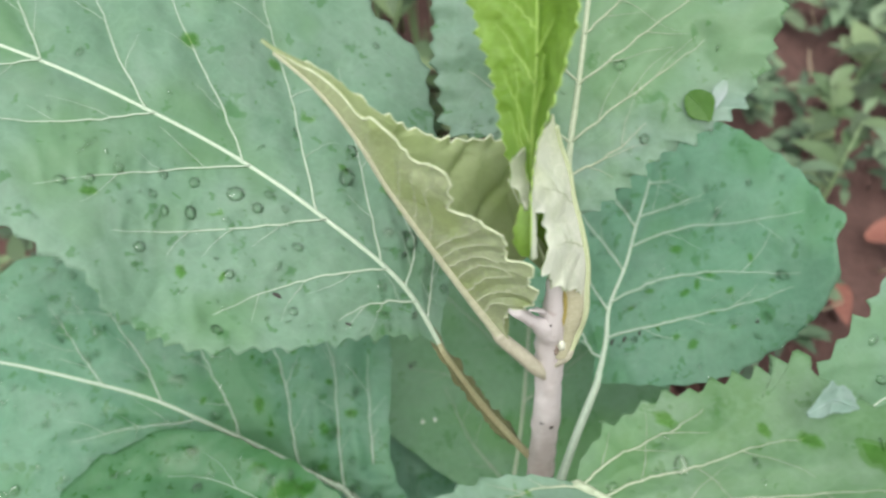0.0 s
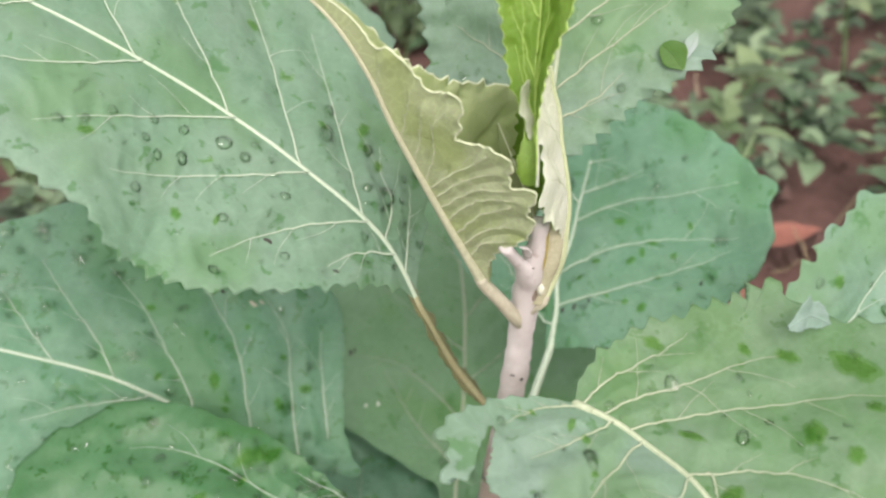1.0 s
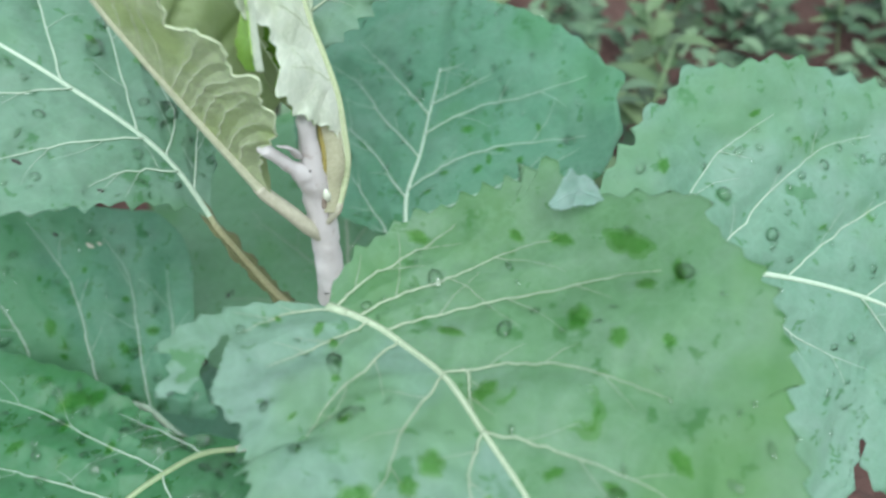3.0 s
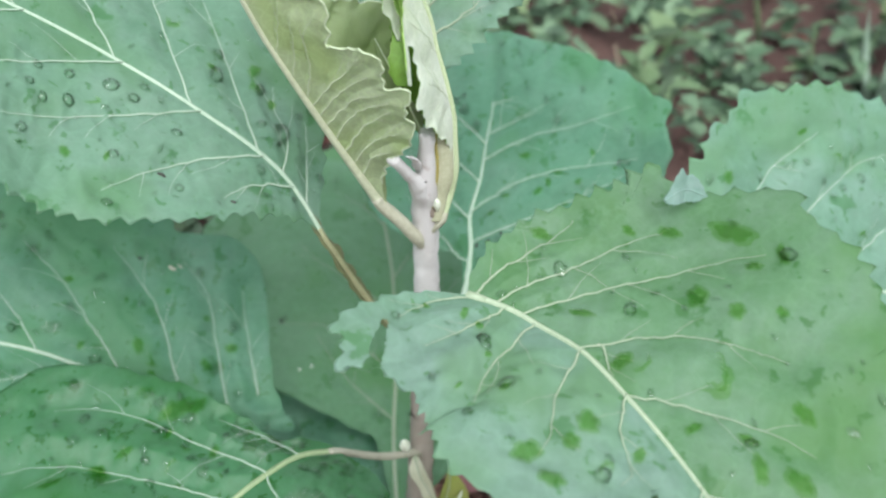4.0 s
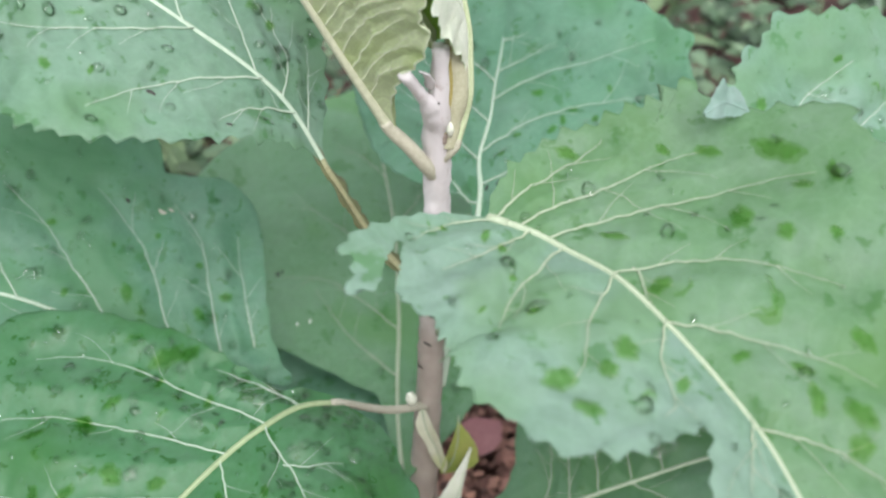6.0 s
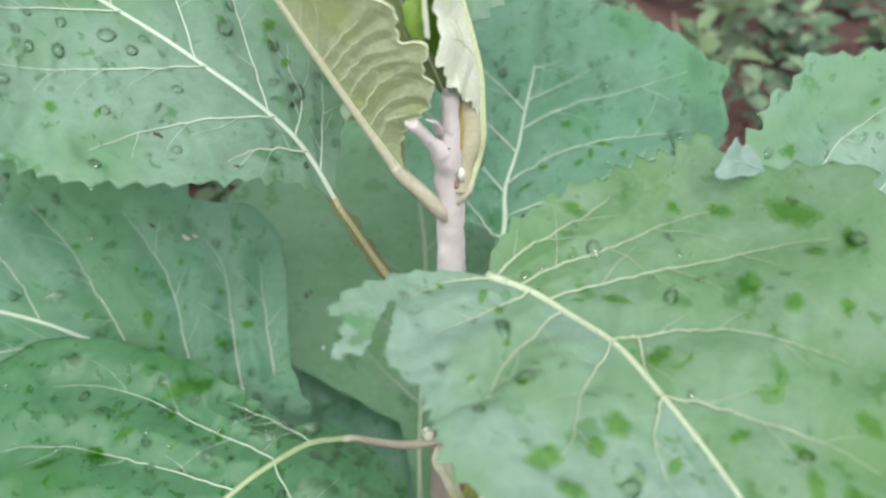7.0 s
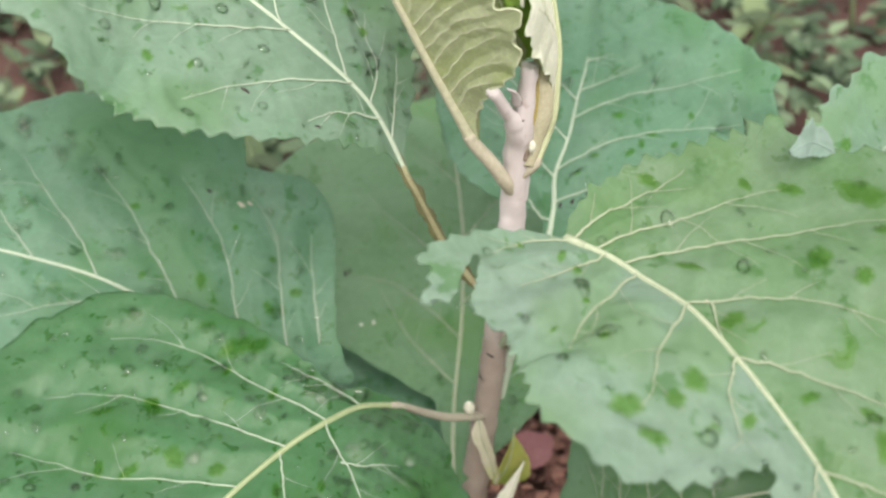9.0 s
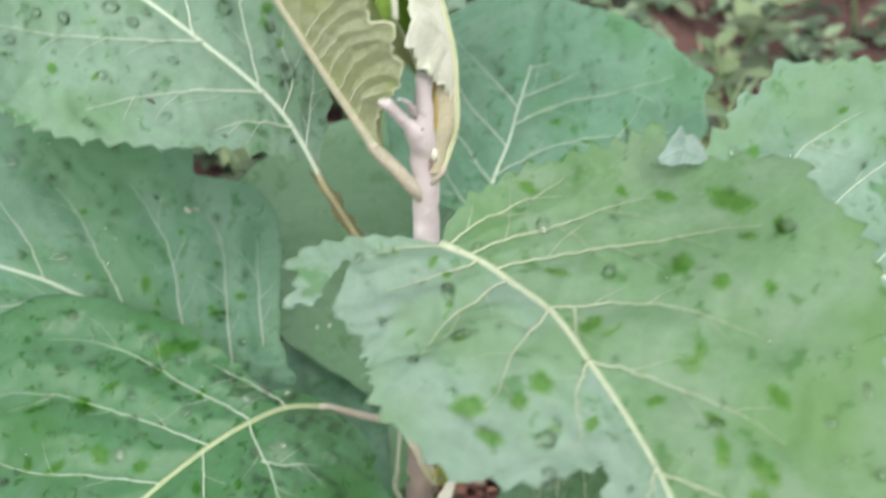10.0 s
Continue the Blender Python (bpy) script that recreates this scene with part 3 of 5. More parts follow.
# ---------------------------------------------------------------- ground
def ground():
    n, vs, fs = 150, [], []
    t = np.linspace(-1, 1, n)
    g = np.sign(t) * (np.abs(t) * 1.6 + np.abs(t) ** 9 * 60)
    for y in g:
        for x in g:
            z = 0.0
            if abs(x) < 3 and abs(y) < 3:
                z = 0.018 * noise.noise((x * 5, y * 5, 0.3)) + 0.008 * noise.noise((x * 17, y * 17, 4.1))
            vs.append((x, y + 0.4, z - 0.01))
    for i in range(n - 1):
        for j in range(n - 1):
            fs.append((i * n + j, i * n + j + 1, (i + 1) * n + j + 1, (i + 1) * n + j))
    ob = part_data("ground", vs, fs, MAT_SOIL)
    return tagged(ob, "damp reddish-brown garden soil with small clods", "soil", kind="structure")


ground()

# ---------------------------------------------------------------- the plant
plant = empty_thing("brassica_plant", "young cabbage plant with pale stem and wet waxy serrated leaves", "plant")


def knobbly(verts, path, amount, grain):
    """Pushes a tube's skin in and out, unevenly."""
    out = []
    for v in verts:
        v = np.array(v, float)
        c = path[np.argmin(((path - v) ** 2).sum(1))]
        out.append(v + (v - c) * amount * noise.noise(tuple(v * grain)))
    return out


def torn_end(path, radii, sides, name, label):
    """A stalk that is torn off: skin, ragged lip and pale pith."""
    path, radii = np.array(path), np.array(radii)
    v, f = tube_data(path, radii, sides, caps=False)
    v = knobbly(v, path, 0.22, 260)
    aim = path[-1] - path[-3]
    aim /= np.linalg.norm(aim)
    last = len(v) - sides
    lip = [p + aim * 0.0011 * noise.noise(tuple(np.array(p) * 700)) for p in v[last:]]
    v[last:] = lip
    c = np.mean(lip, axis=0)
    rings = [(0.74, 0.0005), (0.42, 0.0008), (0.0, 0.0006)]
    for share, drop in rings[:2]:
        v += [c + (p - c) * share + aim * drop for p in lip]
    k = len(v)
    skin = len(f) + sides
    v.append(c + aim * rings[2][1])
    for s in range(2):
        a = last + s * sides
        f += [(a + q, a + (q + 1) % sides, a + sides + (q + 1) % sides, a + sides + q) for q in range(sides)]
    a = last + 2 * sides
    f += [(a + q, a + (q + 1) % sides, k) for q in range(sides)]
    ob = part_data(name, v, f, MAT_STEM, plant, label)
    ob.data.materials.append(MAT_PITH)
    for n, poly in enumerate(ob.data.polygons):
        poly.material_index = int(n >= skin)
    return ob


def stem():
    path = curve_through([(-0.0075, 0.0096, -0.0151), (-0.0051, 0.0142, 0.0599), (-0.0001, 0.0122, 0.1499), (0.0039, 0.0112, 0.2299), (0.0050, 0.0112, 0.2779), (0.0052, 0.0082, 0.2939), (0.0062, 0.0064, 0.3062), (0.0067, 0.0046, 0.3200)], 110)
    k = 62
    rad = np.interp(path[:, 2], [-0.01, 0.08, 0.16, 0.24, 0.270, 0.276, 0.284, 0.292, 0.300, 0.308, 0.316, 0.326], [0.0080, 0.0066, 0.0052, 0.0048, 0.0046, 0.0049, 0.0048, 0.0045, 0.0038, 0.0030, 0.0027, 0.0030])
    rad = rad * (1 + 0.02 * np.sin(path[:, 2] * 190) + 0.015 * np.sin(path[:, 2] * 430))
    v, f = tube_data(path[:k], rad[:k], 20, caps=False)
    part_data("lower_stem", knobbly(v, path, 0.12, 120), f, MAT_STEM, plant, "brownish scarred lower stem")
    torn_end(path[k - 1:], rad[k - 1:], 20, "upper_stem", "pale pinkish-grey waxy upper stem, torn off at the top")
    arm = curve_through([(0.0050, 0.0092, 0.2889), (0.0036, 0.0052, 0.2974), (0.0006, -0.0008, 0.3074), (-0.0038, -0.0065, 0.3178)], 24)
    torn_end(arm, np.interp(np.linspace(0, 1, 24), [0, 0.3, 0.55, 0.85, 1], [0.0040, 0.0032, 0.0021, 0.0019, 0.0020]), 14, "branch_stub", "pale broken side stub")
    # torn lip at the top of the fork
    flap = curve_through([(0.0034, 0.0022, 0.3079), (0.0030, -0.0028, 0.3149), (0.0007, -0.0073, 0.3194)], 12)
    v, f = tube_data(flap, np.interp(np.linspace(0, 1, 12), [0, 0.6, 1], [0.0017, 0.0015, 0.0004]), 10, 0.45)
    part_data("branch_stub", knobbly(v, flap, 0.5, 400), f, MAT_STEM, plant, "small torn pale flap of stem skin")
    # dark scars where leaves fell off
    for n, (z, turn, wide, high) in enumerate(((0.2440, -100, 0.0009, 0.0005), (0.2415, -58, 0.0007, 0.0005), (0.203, -85, 0.002, 0.0008), (0.187, -110, 0.0016, 0.0006), (0.302, -95, 0.0008, 0.0005))):
        m = np.argmin(abs(path[:, 2] - z))
        a = radians(turn)
        arc = [path[m] + np.array((math.cos(a + d), math.sin(a + d), 0)) * (rad[m] * 1.03 - 0.0001) + np.array((0, 0, 0.0006 * math.sin(3 * d + n))) for d in np.linspace(-wide, wide, 7) / rad[m]]
        v, f = tube_data(np.array(arc), high * np.array((0.3, 0.8, 1, 0.7, 1, 0.8, 0.3)), 6)
        part_data("scar", v, f, MAT_SPECK, plant, "dark leaf scar on the stem")


stem()


def bud(place, aim, size, mat=None, name="bud"):
    p, a = np.array(place), np.array(aim, float)
    a = a / np.linalg.norm(a)
    ts = np.linspace(0, 1, 9)
    path = np.array([p + a * size * t for t in ts])
    v, f = tube_data(path, size * 0.2 * np.sin(np.clip(ts, 0.08, 0.97) * math.pi) ** 0.7, 8)
    return part_data(name, v, f, mat or MAT_BUD, plant, "small pale axillary bud")


bud((-0.0001, 0.0057, 0.2749), (-0.25, -0.2, 1), 0.007)
bud((0.0094, 0.0057, 0.2869), (0.02, -0.25, 1), 0.0065)
bud((-0.0061, 0.0062, 0.1529), (-0.1, -0.3, 1), 0.012)

# big leaf that rises to one side
big = Blade([(-0.0304, 0.0124, 0.2645), (-0.0469, 0.0199, 0.2937), (-0.0760, 0.0264, 0.3171), (-0.1013, 0.0293, 0.3350), (-0.1254, 0.0259, 0.3546), (-0.1544, 0.0204, 0.3754), (-0.1916, 0.0128, 0.3946), (-0.2263, 0.0037, 0.4045)], (0.592, -0.192, 0.778),
            [(0, 0.001), (0.013, 0.0036), (0.024, 0.0145), (0.038, 0.030), (0.05, 0.0435), (0.067, 0.056), (0.08, 0.064), (0.112, 0.067), (0.124, 0.064), (0.13, 0.060), (0.14, 0.058), (0.155, 0.055), (0.19, 0.045), (0.235, 0)],
            [(0, 0.001), (0.013, 0.004), (0.025, 0.019), (0.034, 0.030), (0.042, 0.042), (0.05, 0.05), (0.063, 0.067), (0.074, 0.082), (0.09, 0.084), (0.1, 0.089), (0.13, 0.085), (0.17, 0.07), (0.235, 0)],
            wave=0.0012, teeth=(34, 0.0030), seed=3, size=1.012)
big.vein(1, [(0.167, 0), (0.18, 0.008), (0.2, 0.018)], [(0.131, 0), (0.15, 0.0143), (0.17, 0.0235), (0.19, 0.031)], [(0.097, 0), (0.121, 0.0165), (0.155, 0.0394)], [(0.067, 0), (0.092, 0.0239), (0.129, 0.0430)],
         [(0.041, 0), (0.056, 0.0167), (0.068, 0.0322), (0.08, 0.0513)], [(0.026, 0), (0.039, 0.0155), (0.044, 0.0274)])
big.vein(-1, [(0.167, 0), (0.179, 0.0167), (0.19, 0.03)], [(0.134, 0), (0.146, 0.0107), (0.16, 0.0298), (0.172, 0.05)], [(0.1, 0), (0.112, 0.0131), (0.129, 0.0286), (0.141, 0.0441), (0.15, 0.065)],
         [(0.071, 0), (0.088, 0.0191), (0.102, 0.0406), (0.114, 0.0572), (0.12, 0.075)], [(0.044, 0), (0.061, 0.0179), (0.078, 0.037), (0.09, 0.055)], [(0.032, 0), (0.039, 0.0143), (0.046, 0.0191), (0.052, 0.03)],
         [(0.018, 0), (0.027, 0.0107), (0.037, 0.025)])
big.build("leaf", MAT_BLUE, MAT_VEIN_WHITE, plant, "large pale blue-green serrated leaf with cream veins", [(0.0039, 0.0112, 0.2059), (-0.0175, 0.0150, 0.2329)], petiole_mat=MAT_RUST)


def wings():
    """Narrow withered strips of blade that run down both edges of the big leaf's stalk."""
    stalk = curve_through([(0.0039, 0.0112, 0.2059), (-0.0175, 0.0150, 0.2329)] + [tuple(big.mid[0]), tuple(big.mid[22])], 60)[8:]
    n = len(stalk)
    for turn, wide in ((1, 0.0036), (-1, 0.0048)):
        vs, fs = [], []
        for k, p in enumerate(stalk):
            s = np.array((-0.355, -0.934, 0.039)) * turn
            w = wide * (0.55 + 0.45 * noise.noise((k * 0.31, turn * 3.0, 0.5)) + 0.25 * noise.noise((k * 0.9, turn, 2.5))) * min(1, k / 6, 0.4 + (n - 1 - k) / 20)
            for t, h in ((0.0, 0.0), (0.5, 0.0005), (1.0, -0.0002)):
                vs.append(p + s * (0.0008 + w * t) + np.array((0.4, -0.14, 0.26)) * h)
            for t, h in ((1.0, -0.0006), (0.5, 0.0001), (0.0, -0.0005)):
                vs.append(p + s * (0.0008 + w * t) + np.array((0.4, -0.14, 0.26)) * h)
        for k in range(n - 1):
            for q in range(6):
                a, b = k * 6 + q, k * 6 + (q + 1) % 6
                fs.append((a, b, b + 6, a + 6) if turn > 0 else (a, a + 6, b + 6, b))
        part_data("wing", vs, fs, MAT_WING, plant, "narrow dark withered wing along a leaf stalk")


wings()
big.drops(130, 0, "rain drops beaded on a pale blue-green leaf", (0.0006, 0.0017),
          beads=[(0.1074, 0.0261, 0.0024), (0.116, 0.0294, 0.0019), (0.0878, 0.0126, 0.0022), (0.0696, -0.0172, 0.0028), (0.0406, -0.0144, 0.0036), (0.055, -0.0239, 0.0026), (0.0697, 0.0161, 0.0018), (0.0967, 0.0129, 0.0026), (0.1107, 0.0161, 0.0018),
                 (0.1212, 0.0181, 0.0016), (0.0482, -0.0104, 0.0017), (0.0729, -0.0285, 0.0022), (0.119, 0.0441, 0.002), (0.087, 0.006, 0.0015)])
big.films("thin rain films on a pale blue-green leaf", [(0.06, -0.03, 0.0036), (0.072, -0.019, 0.0028), (0.049, -0.022, 0.003), (0.10, 0.045, 0.003), (0.085, 0.04, 0.0022), (0.13, -0.03, 0.004), (0.105, -0.04, 0.003), (0.14, 0.035, 0.003)], [(0.057, -0.026, 0.005), (0.10, 0.022, 0.0035), (0.09, -0.03, 0.004)])

# nearest leaf, lying out towards the front
near = Blade([(0.0201, -0.0516, 0.3014), (0.0317, -0.0555, 0.2997), (0.0413, -0.0616, 0.2982), (0.0533, -0.0728, 0.2988), (0.0632, -0.0882, 0.2986), (0.0729, -0.1017, 0.2951), (0.0825, -0.1172, 0.2907), (0.0900, -0.1329, 0.2843), (0.1006, -0.1581, 0.2737), (0.1141, -0.1896, 0.2546)], (0.102, -0.042, 0.994),
             [(0, 0.002), (-0.001, 0.0068), (0.0034, 0.0218), (0.0087, 0.031), (0.0155, 0.041), (0.0212, 0.052), (0.0222, 0.060), (0.0256, 0.0586), (0.032, 0.060), (0.0375, 0.067), (0.0422, 0.0712), (0.048, 0.0688), (0.058, 0.0692), (0.070, 0.0663), (0.078, 0.0618), (0.0835, 0.0555), (0.0935, 0.052), (0.1031, 0.0468), (0.1129, 0.0417), (0.1245, 0.0344), (0.1347, 0.030), (0.172, 0)],
             [(0, 0.001), (-0.0057, 0.0022), (-0.0162, 0.0095), (-0.0216, 0.0167), (-0.0261, 0.0234), (-0.0278, 0.031), (-0.0243, 0.032), (-0.0223, 0.0344), (-0.0207, 0.041), (-0.0165, 0.0392), (-0.011, 0.0365), (-0.0052, 0.0402), (-0.0014, 0.0412), (0.006, 0.046), (0.015, 0.049), (0.026, 0.0512), (0.0373, 0.0515), (0.0483, 0.0527), (0.0575, 0.0517), (0.0628, 0.0493), (0.0688, 0.0478), (0.0755, 0.0444), (0.0747, 0.0411), (0.0795, 0.0343), (0.0805, 0.0265), (0.0804, 0.0169), (0.0817, 0.0114), (0.0868, 0.0135), (0.0943, 0.019), (0.1052, 0.0223), (0.1118, 0.0212), (0.135, 0.016), (0.172, 0)],
             (11, 3), (2.0, 0.0), 0.0010, (44, 0.0031), 7, size=1.051)
near.vein(1, [(0.002, 0), (0.0053, 0.0108), (0.0107, 0.0203), (0.0138, 0.0283), (0.015, 0.034)], [(0.0085, 0), (0.0125, 0.0075), (0.0209, 0.0212), (0.0267, 0.0382), (0.03, 0.046)], [(0.0165, 0), (0.0299, 0.0212), (0.0374, 0.036), (0.0422, 0.0456), (0.048, 0.055)],
          [(0.0362, 0), (0.0398, 0.0054), (0.0491, 0.0211), (0.0613, 0.0306), (0.0722, 0.0384)], [(0.0557, 0), (0.0705, 0.0127), (0.0812, 0.0214), (0.0915, 0.0284)], [(0.0875, 0), (0.099, 0.0126), (0.1096, 0.0196), (0.1156, 0.0227)], [(0.04, 0.0051), (0.045, 0.0022), (0.0505, 0.0004)])
near.vein(-1, [(0.003, 0), (-0.007, 0.0064), (-0.0145, 0.0171)], [(0.012, 0), (0.0062, 0.0114), (-0.0043, 0.0236)], [(0.021, 0), (0.0208, 0.0132), (0.0226, 0.027), (0.032, 0.0361)],
          [(0.037, 0), (0.0457, 0.0153), (0.0553, 0.0243), (0.06, 0.032)], [(0.0555, 0), (0.0636, 0.0087), (0.0735, 0.0135), (0.076, 0.019)], [(0.085, 0), (0.0929, 0.0062), (0.1, 0.011)])
# the left half of this blade takes a darker, more saturated green
near.build("leaf", MAT_SAGE, MAT_VEIN, plant, "pale sage-green serrated leaf torn at its margin", [(0.0049, 0.0072, 0.1949), (0.0120, -0.0258, 0.2484), (0.0183, -0.0477, 0.2909)], rib=(0.0016, 0.0005), vein_r=0.00045, half=MAT_SAGE_GREENER, nu=330, nv=60,
           cuts=[(-1, [(-0.0163, 0.046), (-0.016, 0.036), (-0.0172, 0.028), (-0.0176, 0.0205), (-0.0162, 0.0195), (-0.015, 0.0235), (-0.0128, 0.031), (-0.01, 0.046)])])
near.drops(80, 2, "rain drops on a sage-green leaf")
near.films("dark wet films of rain on a sage-green leaf",
           [(0.0401, 0.0542, 0.0052), (0.0457, 0.0331, 0.0046), (0.0295, 0.009, 0.0039), (0.083, 0.0316, 0.0038), (0.0883, 0.0142, 0.0043), (0.0946, 0.0207, 0.0046), (0.1003, 0.0174, 0.0042), (0.0578, -0.0338, 0.005), (0.0585, -0.0153, 0.0045),
            (0.0606, -0.0224, 0.0035), (0.0667, -0.0338, 0.004), (0.0362, -0.0273, 0.0028), (0.0165, -0.0351, 0.0024), (0.0814, 0.017, 0.003), (0.0724, 0.0074, 0.003), (0.0713, -0.0092, 0.003), (0.0471, 0.0055, 0.0038), (0.0547, 0.0367, 0.003),
            (0.0103, 0.0261, 0.0036), (0.0505, 0.0573, 0.003), (0.0483, 0.0502, 0.003), (0.0308, 0.0461, 0.0026), (0.002, -0.0083, 0.0027), (-0.009, -0.0095, 0.0016), (0.008, -0.0107, 0.0021), (0.025, 0.04, 0.002), (0.017, -0.02, 0.0018), (0.0615, 0.045, 0.0022)],
           [(0.0645, 0.0209, 0.0068), (0.071, -0.02, 0.004), (0.0515, 0.0085, 0.0036)])

# torn, curled corner of a leaf that shows behind its margin
torn = Blade([(0.0780, -0.0345, 0.3232), (0.0820, -0.0312, 0.3238), (0.0858, -0.0280, 0.3224), (0.0925, -0.0274, 0.3190)], (0.15, -0.70, 0.70),
             [(0, 0.001), (0.003, 0.0022), (0.008, 0.0072), (0.0105, 0.0052), (0.0145, 0.0048), (0.018, 0.0022), (0.0205, 0)], [(0, 0.001), (0.005, 0.004), (0.011, 0.0045), (0.017, 0.003), (0.0205, 0)],
             (25, -20), (0, 0), 0.0016, (9, 0.0016), 71, pucker=0.0, size=0.85)
torn.build("leaf_scrap", MAT_FROSTED, MAT_FROSTED, plant, "torn curled bluish-grey corner of a leaf", [], rib=(0.0006, 0.0003), nu=80, nv=14, branches=False)

# leaf beyond it, tilted towards the path
side = Blade([(0.0903, 0.0017, 0.2569), (0.1137, 0.0095, 0.2547), (0.1301, 0.0161, 0.2500), (0.1618, 0.0253, 0.2375), (0.1945, 0.0316, 0.2210), (0.2242, 0.0338, 0.2027), (0.2443, 0.0346, 0.1897), (0.2779, 0.0341, 0.1682)],
             (0.437, -0.627, 0.645),
             [(0, 0.004), (0.006, 0.024), (0.013, 0.0347), (0.0235, 0.0444), (0.0262, 0.0534), (0.0333, 0.056), (0.0398, 0.067), (0.0483, 0.0678), (0.0559, 0.071), (0.0668, 0.0745), (0.0805, 0.075), (0.0922, 0.0738), (0.1084, 0.0765), (0.1168, 0.076), (0.1248, 0.0712), (0.1317, 0.0684), (0.145, 0.066), (0.19, 0.04), (0.216, 0)],
             [(0, 0.01), (0.02, 0.045), (0.06, 0.085), (0.095, 0.102), (0.118, 0.100), (0.127, 0.078), (0.128, 0.052), (0.131, 0.048), (0.137, 0.060), (0.150, 0.064), (0.165, 0.050), (0.185, 0.033), (0.212, 0)], wave=0.0012, teeth=(32, 0.0044), seed=11, size=0.989)
side.vein(1, [(0.013, 0), (0.0227, 0.0116), (0.0364, 0.021), (0.0499, 0.0404), (0.0666, 0.0558)], [(0.0418, 0), (0.0578, 0.0142), (0.0682, 0.0288), (0.0867, 0.048), (0.1036, 0.0579)], [(0.079, 0), (0.0928, 0.0149), (0.11, 0.0315), (0.1257, 0.0456), (0.1435, 0.0579)],
          [(0.115, 0), (0.1295, 0.0155), (0.1439, 0.0276), (0.1549, 0.0308)], [(0.149, 0), (0.1649, 0.0096), (0.18, 0.018)])
side.vein(-1, [(0.05, 0), (0.0745, 0.0154), (0.1015, 0.0237), (0.1249, 0.0245)], [(0.03, 0.004), (0.0415, 0.0129), (0.0587, 0.0202), (0.0766, 0.0251)], [(0.1115, 0), (0.135, 0.0119), (0.1584, 0.0216)])
side.build("leaf", MAT_BLUE_PALE, MAT_VEIN_WHITE, plant, "broad pale blue-green leaf with white veins and toothed edge", [(0.0069, 0.0112, 0.1899), (0.0502, -0.0045, 0.2430)], rib=(0.0019, 0.0007))
side.drops(110, 0, "rain drops on a broad blue-green leaf", (0.0006, 0.0017),
           beads=[(0.0509, 0.0261, 0.0027), (0.0698, 0.0138, 0.0025), (0.07, 0.0368, 0.0016), (0.0786, 0.0062, 0.0015), (0.0876, 0.0421, 0.0020), (0.1017, 0.0479, 0.0016), (0.1147, 0.0108, 0.0016), (0.1048, 0.009, 0.0014), (0.1351, 0.0374, 0.0016),
                  (0.156, 0.0149, 0.0016), (0.1473, 0.0051, 0.0014), (0.1405, 0.0296, 0.0016), (0.0621, 0.0432, 0.0015), (0.0795, 0.0364, 0.0016), (0.0926, 0.0495, 0.0016), (0.026, 0.0215, 0.0018), (0.066, -0.0179, 0.0018)])
side.films("thin rain films on a broad blue-green leaf", [(0.03, 0.035, 0.003), (0.06, 0.055, 0.0025), (0.09, 0.02, 0.0022), (0.045, -0.02, 0.004), (0.08, -0.03, 0.004), (0.12, 0.045, 0.002)], [(0.075, 0.047, 0.003), (0.11, 0.03, 0.003)])

# leaf behind the stem
back = Blade([(0.0195, 0.0581, 0.2033), (0.0211, 0.0740, 0.2108), (0.0208, 0.0888, 0.2165), (0.0254, 0.1047, 0.2251), (0.0280, 0.1215, 0.2326), (0.0316, 0.1414, 0.2431), (0.0311, 0.1621, 0.2506), (0.0305, 0.1866, 0.2542)],
             (-0.348, -0.355, 0.868),
             [(0, 0.002), (0.014, 0.006), (0.025, 0.03), (0.037, 0.0481), (0.0484, 0.0602), (0.0734, 0.0699), (0.1002, 0.0715), (0.1252, 0.064), (0.14, 0.053), (0.1505, 0.037), (0.151, 0.0199), (0.147, 0.006), (0.143, 0)],
             [(0, 0.004), (0.004, 0.04), (0.015, 0.066), (0.0312, 0.0807), (0.057, 0.0861), (0.0645, 0.0885), (0.0774, 0.085), (0.0855, 0.0865), (0.0881, 0.0792), (0.0959, 0.0674), (0.1067, 0.0488), (0.1241, 0.0233), (0.1385, 0.008), (0.143, 0)], wave=0.0012, teeth=(26, 0.001), seed=13, size=0.980)
back.vein(1, [(0.0725, 0), (0.0928, 0.0213), (0.1233, 0.0419)], [(0.0515, 0), (0.0773, 0.0287), (0.1135, 0.058)], [(0.0325, 0), (0.0545, 0.0252), (0.0797, 0.0577)], [(0.011, 0), (0.0144, 0.006), (0.035, 0.0221), (0.045, 0.036)])
back.vein(-1, [(0.0775, 0), (0.0849, 0.0152), (0.09, 0.026)], [(0.0935, 0), (0.0958, 0.0125)], [(0.063, 0), (0.0751, 0.0205), (0.0803, 0.0462), (0.0867, 0.0697)], [(0.036, 0), (0.0504, 0.0172), (0.0572, 0.0369), (0.0611, 0.0581), (0.063, 0.073)], [(0.0195, 0), (0.0228, 0.0074), (0.0326, 0.0334), (0.0454, 0.0541), (0.0579, 0.0713)])
back.build("leaf", MAT_TEAL, MAT_VEIN_WHITE, plant, "round dark teal leaf with cream veins", [(0.0049, 0.0152, 0.1549), (0.0121, 0.0332, 0.1880)], rib=(0.0019, 0.0004), rib_reach=0.67)
back.drops(160, 3, "rain drops on a dark teal leaf", (0.0006, 0.0015))
